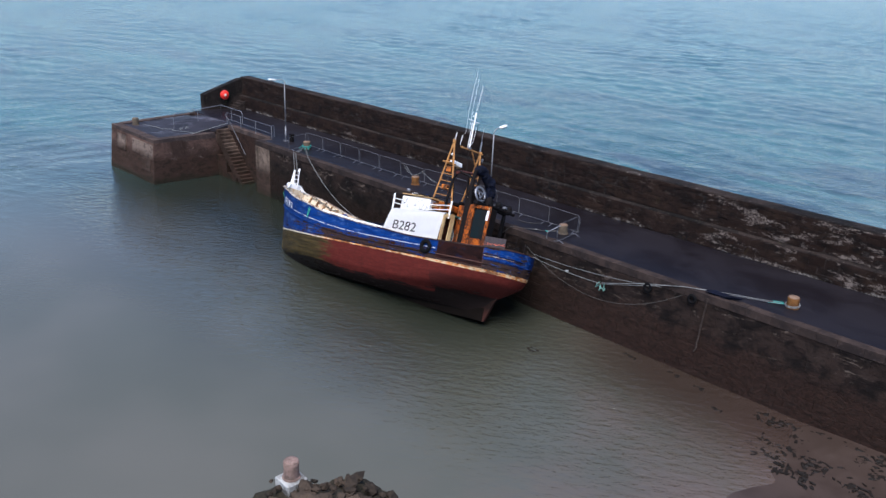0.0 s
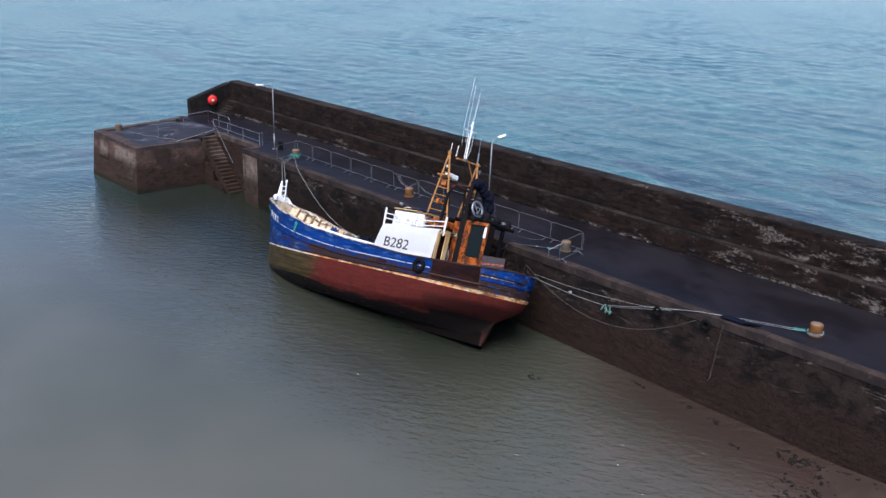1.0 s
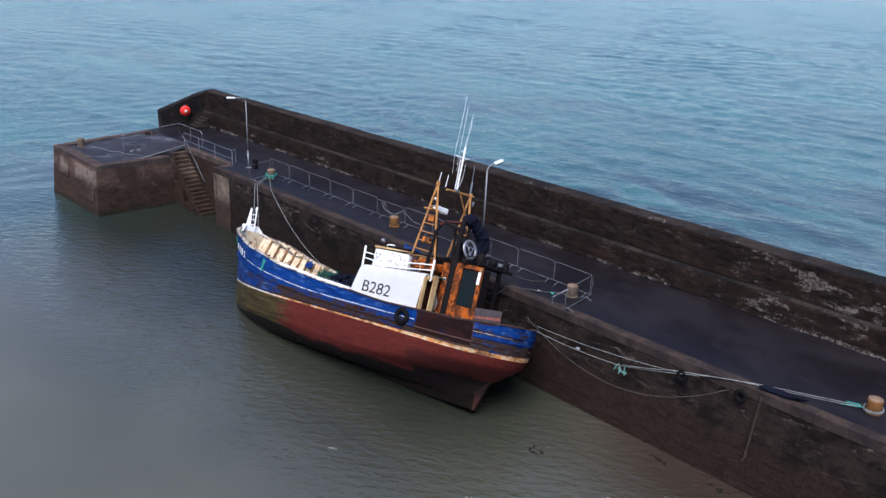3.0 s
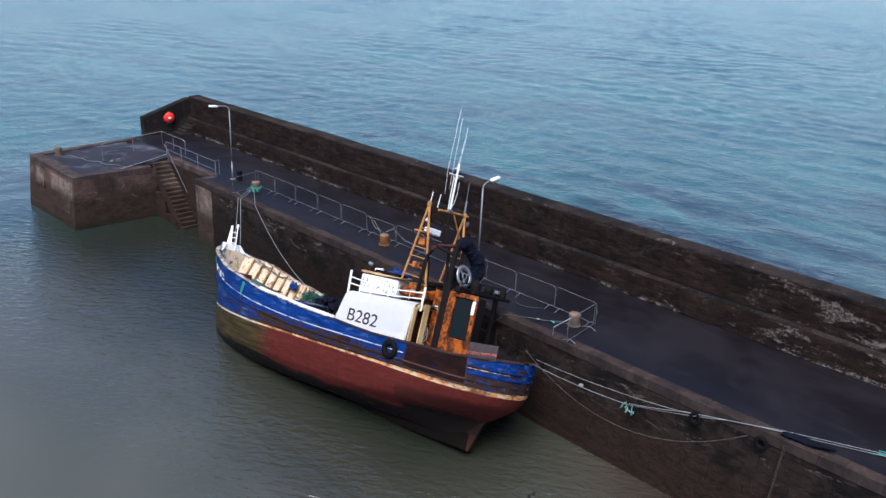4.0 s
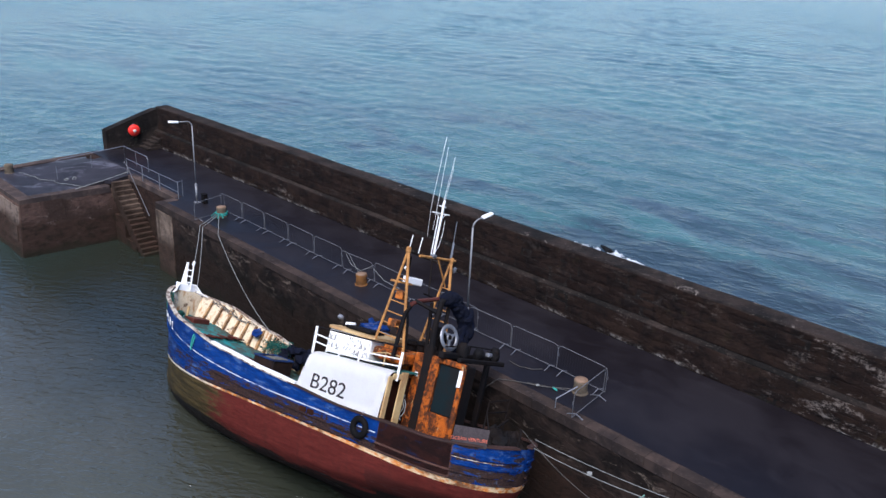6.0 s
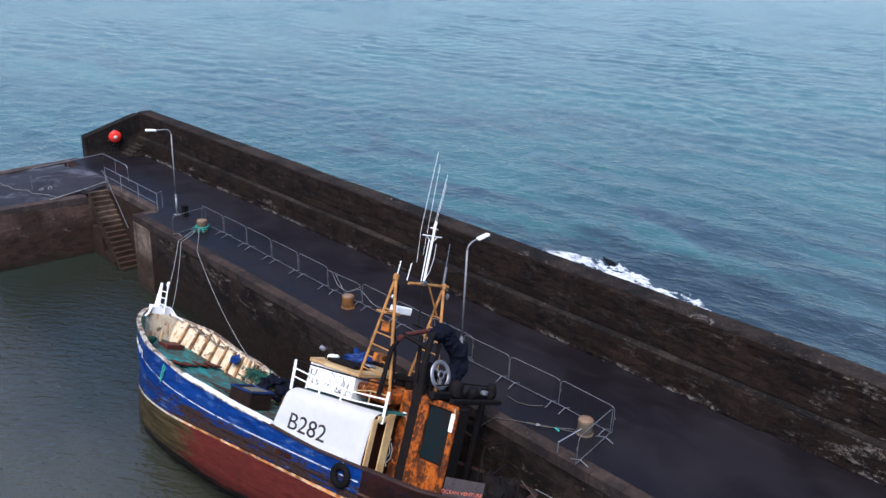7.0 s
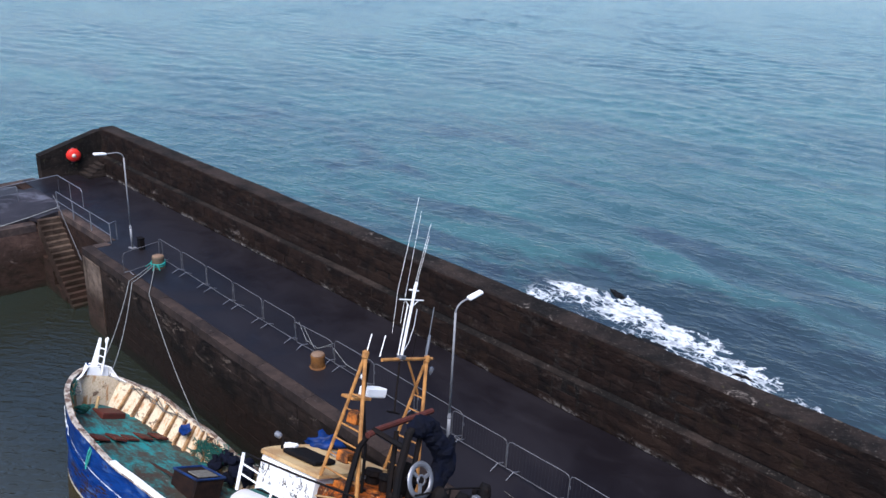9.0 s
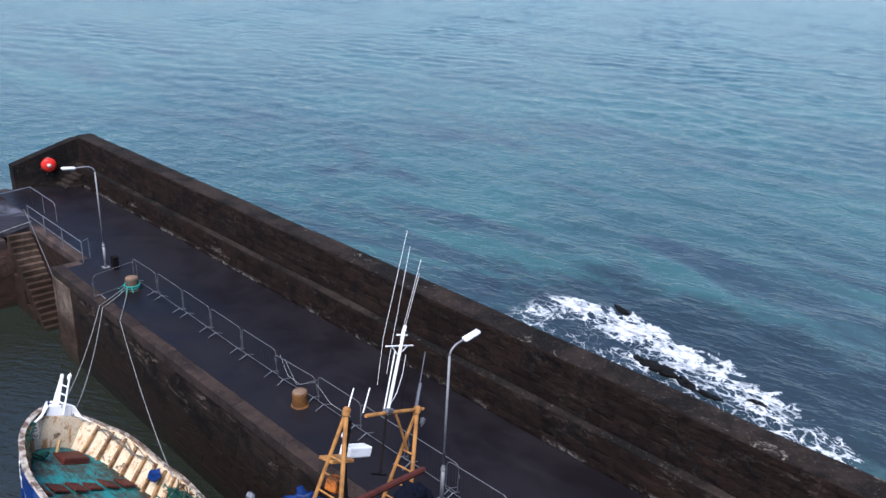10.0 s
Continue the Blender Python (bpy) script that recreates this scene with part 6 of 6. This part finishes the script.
rope("pale rope drawn from a teal tangle over the quay edge", m_rope, 0.02,
     join(sag((-19.35, 33.45, -1.25), (-17.0, 33.5, -0.52), 0.04, 6), sag((-17.0, 33.5, -0.52), (-14.5, 33.62, 0.08), 0.0, 6), sag((-14.5, 33.62, 0.08), (-13.4, 34.1, 0.09), 0.0, 4)))
t = thing("rope_lashing", "teal rope turns and tail at the bollard foot", "rope", pose(-10.0, 35.6, 0))
for z in (0.1, 0.16):
    part("turn", torus(bmesh.new(), 0.33, 0.02, 24, 6, pose(0, 0, z, 4, -3, 0)), m_rope, t)
part("rope_end", tubes(0.025, [(-0.32, -0.2, 0.12), (-0.75, -0.28, 0.06), (-1.0, -0.45, 0.04)], [(-0.4, -0.1, 0.14), (-0.9, -0.1, 0.05)]), m_teal_rope, t)
t = thing("rope_tangle", "tangled teal rope end hanging on the quay face", "rope", pose(-19.4, 33.5, -1.4))
rng = random.Random(8)
for i in range(4):
    q = [(rng.uniform(-0.2, 0.2), 0.0, rng.uniform(-0.1, 0.15))]
    for _ in range(5):
        q.append((q[-1][0] + rng.uniform(-0.13, 0.13), -0.08 * rng.random(), q[-1][2] + rng.uniform(-0.15, 0.08)))
    part("strand", tubes(0.025, q, seg=5), m_pale_teal, t)


def fender(x, y, z, tilt, label):
    t = thing("tyre_fender", label, "tyre", Matrix.Translation((x, y, z)) @ pose(0, 0, 0, tilt, 0, 0), "tyre fenders on the quay")
    part("tyre", torus(bmesh.new(), 0.18, 0.085, 26, 10, None, 0.85), m_rubber, t, "", True)
    part("tread", torus(bmesh.new(), 0.22, 0.05, 26, 6, None, 1.2), m_rubber, t)
    return t


fender(-16.6, 33.53, -0.62, 84, "black tyre fender hung at the quay edge")
fender(-14.1, 33.53, -0.42, 84, "black tyre fender hung at the quay edge")
t = thing("tarred_rope", "dark bundle of rope on the coping stones", "rope", pose(-12.9, 33.9, 0.05))
part("coil", lumpy(bmesh.new(), (0.75, 0.16, 0.13), pose(0.1, 0.1, 0.08, 0, 0, 6), 4, 3, 0.6), m_net, t)
t = thing("hanging_chain", "rusty chain hanging down the quay face", "chain")
m_rust_chain = worn("rusty chain", (0.05, 0.035, 0.028), (0.02, 0.015, 0.012), (0.16, 0.13, 0.11), 6, 0.8)
link_mesh = mesh_of(torus(bmesh.new(), 0.055, 0.016, 10, 5), "link", m_rust_chain)
for i in range(34):
    ob = new("link", link_mesh)
    ob.parent = t
    ob.matrix_local = pose(-13.33 - 0.005 * i, 33.58, -0.2 - 0.085 * i, 90, 0, 90 * (i % 2)) @ Matrix.Diagonal((0.8, 1.1, 1, 1))
part("rope_tail", tubes(0.04, [(-13.49, 33.56, -2.6), (-13.45, 33.55, -2.9), (-13.55, 33.54, -3.15)]), m_rust_chain, t)

# ropes and gear inside the barrier pen
t = thing("pen_rope", "worn grey rope running from the bollard over the quay edge", "rope")
part("strand", tubes(0.014, [(-23.95, 35.15, 0.15), (-24.8, 34.6, 0.06), (-25.6, 34.2, 0.06), (-26.3, 33.7, 0.08), (-26.7, 33.5, -0.35), (-26.9, 33.3, -0.6)], [(-23.8, 35.1, 0.12), (-24.7, 34.75, 0.05), (-25.4, 34.35, 0.06)]), m_slack, t)
part("knot", lumpy(bmesh.new(), (0.12, 0.08, 0.05), pose(-25.0, 34.5, 0.08), 2, 1, 0.5), m_rope, t)
part("knot", lumpy(bmesh.new(), (0.12, 0.07, 0.04), pose(-24.4, 34.8, 0.07), 3, 1, 0.5), m_teal_rope, t)
t = thing("loose_rope", "short grey rope end lying on the tarmac", "rope")
part("strand", tubes(0.014, [(-27.0, 35.2, 0.03), (-26.5, 35.15, 0.03), (-26.0, 35.35, 0.03), (-25.7, 35.7, 0.03)]), m_slack, t)
t = thing("loose_rope", "pale rope tangled over the bent barrier", "rope")
part("strand", tubes(0.012, [(-38.7, 35.95, 1.1), (-38.0, 35.8, 0.6), (-37.3, 35.85, 0.5), (-36.5, 36.0, 1.0)], [(-38.4, 35.95, 1.05), (-37.6, 35.9, 0.35), (-36.6, 36.0, 0.85)], [(-36.5, 36.0, 0.8), (-35.6, 35.9, 0.5), (-34.6, 36.0, 0.4)]), m_rope, t)
t = thing("mesh_rail", "short bent pipe frame beside the barrier", "pipe")
part("pipe", tubes(0.025, [(-23.6, 33.75, 0.05), (-23.6, 33.75, 0.45), (-23.3, 34.6, 0.75)]), m_galv, t)

# ---- stones of the walls, last ----
def facing(x0, x1, z0, z1, y_at, seed, courses):
    """Stone outlines (x, width, z, height, stand-out) on a wall that looks towards the harbour."""
    rng = random.Random(seed)
    z = z0
    out = []
    while z < z1 - 0.08:
        h = min(rng.uniform(*courses), z1 - z)
        if z1 - z - h < 0.12:
            h = z1 - z
        x = x0 - rng.random() * 0.5
        while x < x1:
            w = rng.uniform(0.45, 1.15)
            out.append((x, w, z, h, rng.uniform(-0.012, 0.022)))
            x += w
        z += h
    return out


def stone_verts(x, w, z, h, o, y_at, rng, proud=0.03, g=0.004):
    j = lambda: rng.uniform(-0.022, 0.022)
    front = [(x + g + j() * 0.5, z + g + j() * 0.4), (x + w - g + j() * 0.5, z + g + j() * 0.4), (x + w - g + j() * 0.5, z + h - g + j() * 0.4), (x + g + j() * 0.5, z + h - g + j() * 0.4)]
    vs = [(a, y_at(b) - o - 0.012 + j() * 0.5, b) for a, b in front]
    cx, cz = x + w / 2, z + h / 2
    vs += [(cx + (a - cx) * 1.02, y_at(b) + 0.12, cz + (b - cz) * 1.02) for a, b in front]
    mid = (cx + j(), y_at(cz) - o - proud + j() * 0.5, cz + j())
    return vs + [mid]


FACES = [(0, 1, 8), (1, 2, 8), (2, 3, 8), (3, 0, 8), (0, 4, 5, 1), (1, 5, 6, 2), (2, 6, 7, 3), (3, 7, 4, 0)]


def stone_mat(name, lo, hi, source):
    k = Nodes(name, 0.9, 0, 0.08).world_space()
    fac = k.random() if source == "object" else k.island()
    fine = k.noise(7, 6, 0.75)
    mid = k.noise(1.1, 6, 0.7, 0.4, (1, 1, 1.7))
    c = k.mix(fac, lo, hi)
    c = k.mix(k.ramp(mid, 0.4, 0.66, 0, 0.9), c, (0.0075, 0.006, 0.0057))
    rusty = k.ramp(k.noise(0.5, 5, 0.65, 0.6, (1, 1, 2), (1, 4, 8)), 0.5, 0.62, 0, 0.5)
    c = k.mix(rusty, c, (0.03, 0.018, 0.0125))
    wx = k.axes()[0]
    big = k.noise(0.16, 4, 0.6, 0.3, (1, 1, 2), (5, 0, 3))
    scar = k.math("MULTIPLY", k.ramp(k.math("ADD", k.noise(0.95, 8, 0.78, 0.25, (0.6, 1, 1.7), (3, 9, 4)), k.ramp(wx, -30, -10, 0, 0.04)), 0.56, 0.62), k.ramp(fine, 0.38, 0.58))
    scar = k.math("MULTIPLY", scar, k.ramp(k.math("ADD", big, k.math("ADD", k.ramp(wx, -30, -12, -0.1, 0.1), k.math("MULTIPLY", k.ramp(wx, -22, -14), k.ramp(k.axes()[2], 1.7, 2.6, 0, 0.16)))), 0.44, 0.6, 0.14, 1.0))
    c = k.mix(k.math("MULTIPLY", scar, 0.65), c, (0.25, 0.205, 0.175))
    c = k.mix(k.ramp(k.noise(1.8, 4, 0.6, 0.2, (1, 1, 1), (11, 5, 2)), 0.62, 0.72, 0, 0.35), c, (0.034, 0.024, 0.012))
    c = k.mix(k.ramp(fine, 0.56, 0.8, 0, 0.28), c, (0.11, 0.082, 0.066))
    x, y, z = k.axes()
    salt = k.math("MULTIPLY", k.ramp(z, 0.26, 0.05), k.ramp(k.noise(0.9, 6, 0.7, 0.4, (0.6, 1, 1), (8, 1, 6)), 0.48, 0.58))
    salt = k.math("MULTIPLY", salt, k.ramp(fine, 0.4, 0.6))
    c = k.mix(k.math("MULTIPLY", salt, 0.6), c, (0.4, 0.36, 0.32))
    run = k.noise(2.4, 5, 0.6, 0, (1, 1, 0.1), (7, 3, 0))
    c = k.mix(k.ramp(run, 0.55, 0.72, 0, 0.55), c, (0.007, 0.006, 0.006))
    k.bump(k.math("ADD", fine, k.math("MULTIPLY", mid, 2.0)), 0.9, 0.05)
    return k.done(c)


m_stone = stone_mat("parapet stone", (0.0145, 0.0086, 0.0068), (0.0235, 0.0145, 0.0115), "object")
m_stone_far = stone_mat("far parapet stone", (0.0145, 0.0086, 0.0068), (0.0235, 0.0145, 0.0115), "island")


def lower_y(z):
    return FOOT + 0.05 * max(z, 0) / 1.25


def upper_y(z):
    return FACE - 0.02 + 0.06 * (z - 1.32) / 1.63


rng = random.Random(77)
todo = [(s, lower_y) for s in facing(END_X + 0.3, 3.0, 0.02, 1.22, lower_y, 1, (0.26, 0.42))]
todo += [(s, upper_y) for s in facing(END_X + 0.3, 3.0, 1.36, TOP - 0.06, upper_y, 2, (0.24, 0.42))]
NEAR0, NEAR1 = -27.0, -10.5
verts, faces = [], []
count = 0
for (x, w, z, h, o), y_at in todo:
    vs = stone_verts(x, w, z, h, o, y_at, rng)
    if NEAR0 < x < NEAR1 and count < 300:
        me = bpy.data.meshes.new("stone")
        me.from_pydata(vs, [], FACES)
        me.materials.append(m_stone)
        ob = new("stone", me)
        ob.parent = wall_north
        count += 1
    else:
        n = len(verts)
        verts += vs
        faces += [tuple(n + i for i in f) for f in FACES]
me = bpy.data.meshes.new("stonework")
me.from_pydata(verts, [], faces)
me.materials.append(m_stone_far)
rest = new("stonework", me)
rest.parent = wall_north
tagged(rest, kind="stuff")


def quay_stone_mat(source="island"):
    k = Nodes("quay face stone", 0.8, 0, 0.1).world_space()
    x, y, z = k.axes()
    fine = k.noise(7, 6, 0.75)
    mid = k.noise(0.9, 6, 0.7, 0.4, (1, 1, 1.4))
    c = k.mix(k.random() if source == "object" else k.island(), (0.024, 0.0158, 0.013), (0.034, 0.0235, 0.019))
    c = k.mix(k.ramp(mid, 0.38, 0.6, 0, 0.92), c, (0.0075, 0.006, 0.0055))
    c = k.mix(k.ramp(k.noise(0.35, 5, 0.65, 0.5, (1, 1, 1.6), (2, 1, 5)), 0.52, 0.66, 0, 0.7), c, (0.034, 0.022, 0.017))
    scar = k.math("MULTIPLY", k.ramp(k.noise(0.7, 6, 0.72, 0.9, (1, 1, 2.6), (13, 9, 4)), 0.57, 0.65), k.ramp(fine, 0.36, 0.56))
    scar = k.math("MULTIPLY", scar, k.ramp(z, -3.0, -1.0))
    c = k.mix(k.math("MULTIPLY", scar, 0.7), c, (0.18, 0.14, 0.11))
    wob = k.math("ADD", z, k.ramp(mid, 0.2, 0.8, -0.6, 0.6))
    c = k.mix(k.ramp(wob, -1.7, -2.6, 0, 0.8), c, k.mix(k.ramp(fine, 0.4, 0.65), (0.036, 0.0195, 0.0145), (0.016, 0.0105, 0.008)))
    # black weed and the shade between boat and quay, painted as one band
    weed_shade = k.math("MULTIPLY", k.ramp(k.math("ADD", wob, k.ramp(k.noise(1.4, 5, 0.7, 0.3, (1, 1, 0.4), (4, 2, 9)), 0.3, 0.7, -0.5, 0.5)), -0.9, -1.9), k.ramp(x, -20, -27))
    c = k.mix(k.math("MULTIPLY", weed_shade, 0.42), c, (0.008, 0.0072, 0.005))
    c = k.mix(k.math("MULTIPLY", k.ramp(wob, -3.7, -4.4, 0, 0.7), k.ramp(x, -22, -29)), c, (0.012, 0.013, 0.008))
    k.bump(k.math("ADD", fine, k.math("MULTIPLY", mid, 2.0)), 0.8, 0.05)
    return k.done(c, k.ramp(wob, -1.8, -3.0, 0.85, 0.5))


m_qstone = quay_stone_mat()
verts, faces = [], []
count = 0
m_qpiece = quay_stone_mat("object")
for x, w, z, h, o in facing(-53.4, 3.0, -5.0, -0.42, None, 3, (0.34, 0.55)):
    vs = stone_verts(x, w, z, h, o * 0.5, lambda b: EDGE + 0.04, rng, 0.016, 0.003)
    if -22.5 < x < 0.0 and z > -4.7 and count < 300:
        me = bpy.data.meshes.new("stone")
        me.from_pydata(vs, [], FACES)
        me.materials.append(m_qpiece)
        ob = new("stone", me)
        ob.parent = quay_body
        count += 1
        continue
    n = len(verts)
    verts += vs
    faces += [tuple(n + i for i in f) for f in FACES]
me = bpy.data.meshes.new("stonework")
me.from_pydata(verts, [], faces)
me.materials.append(m_qstone)
rest = new("stonework", me)
rest.parent = quay_body
tagged(rest, kind="stuff")
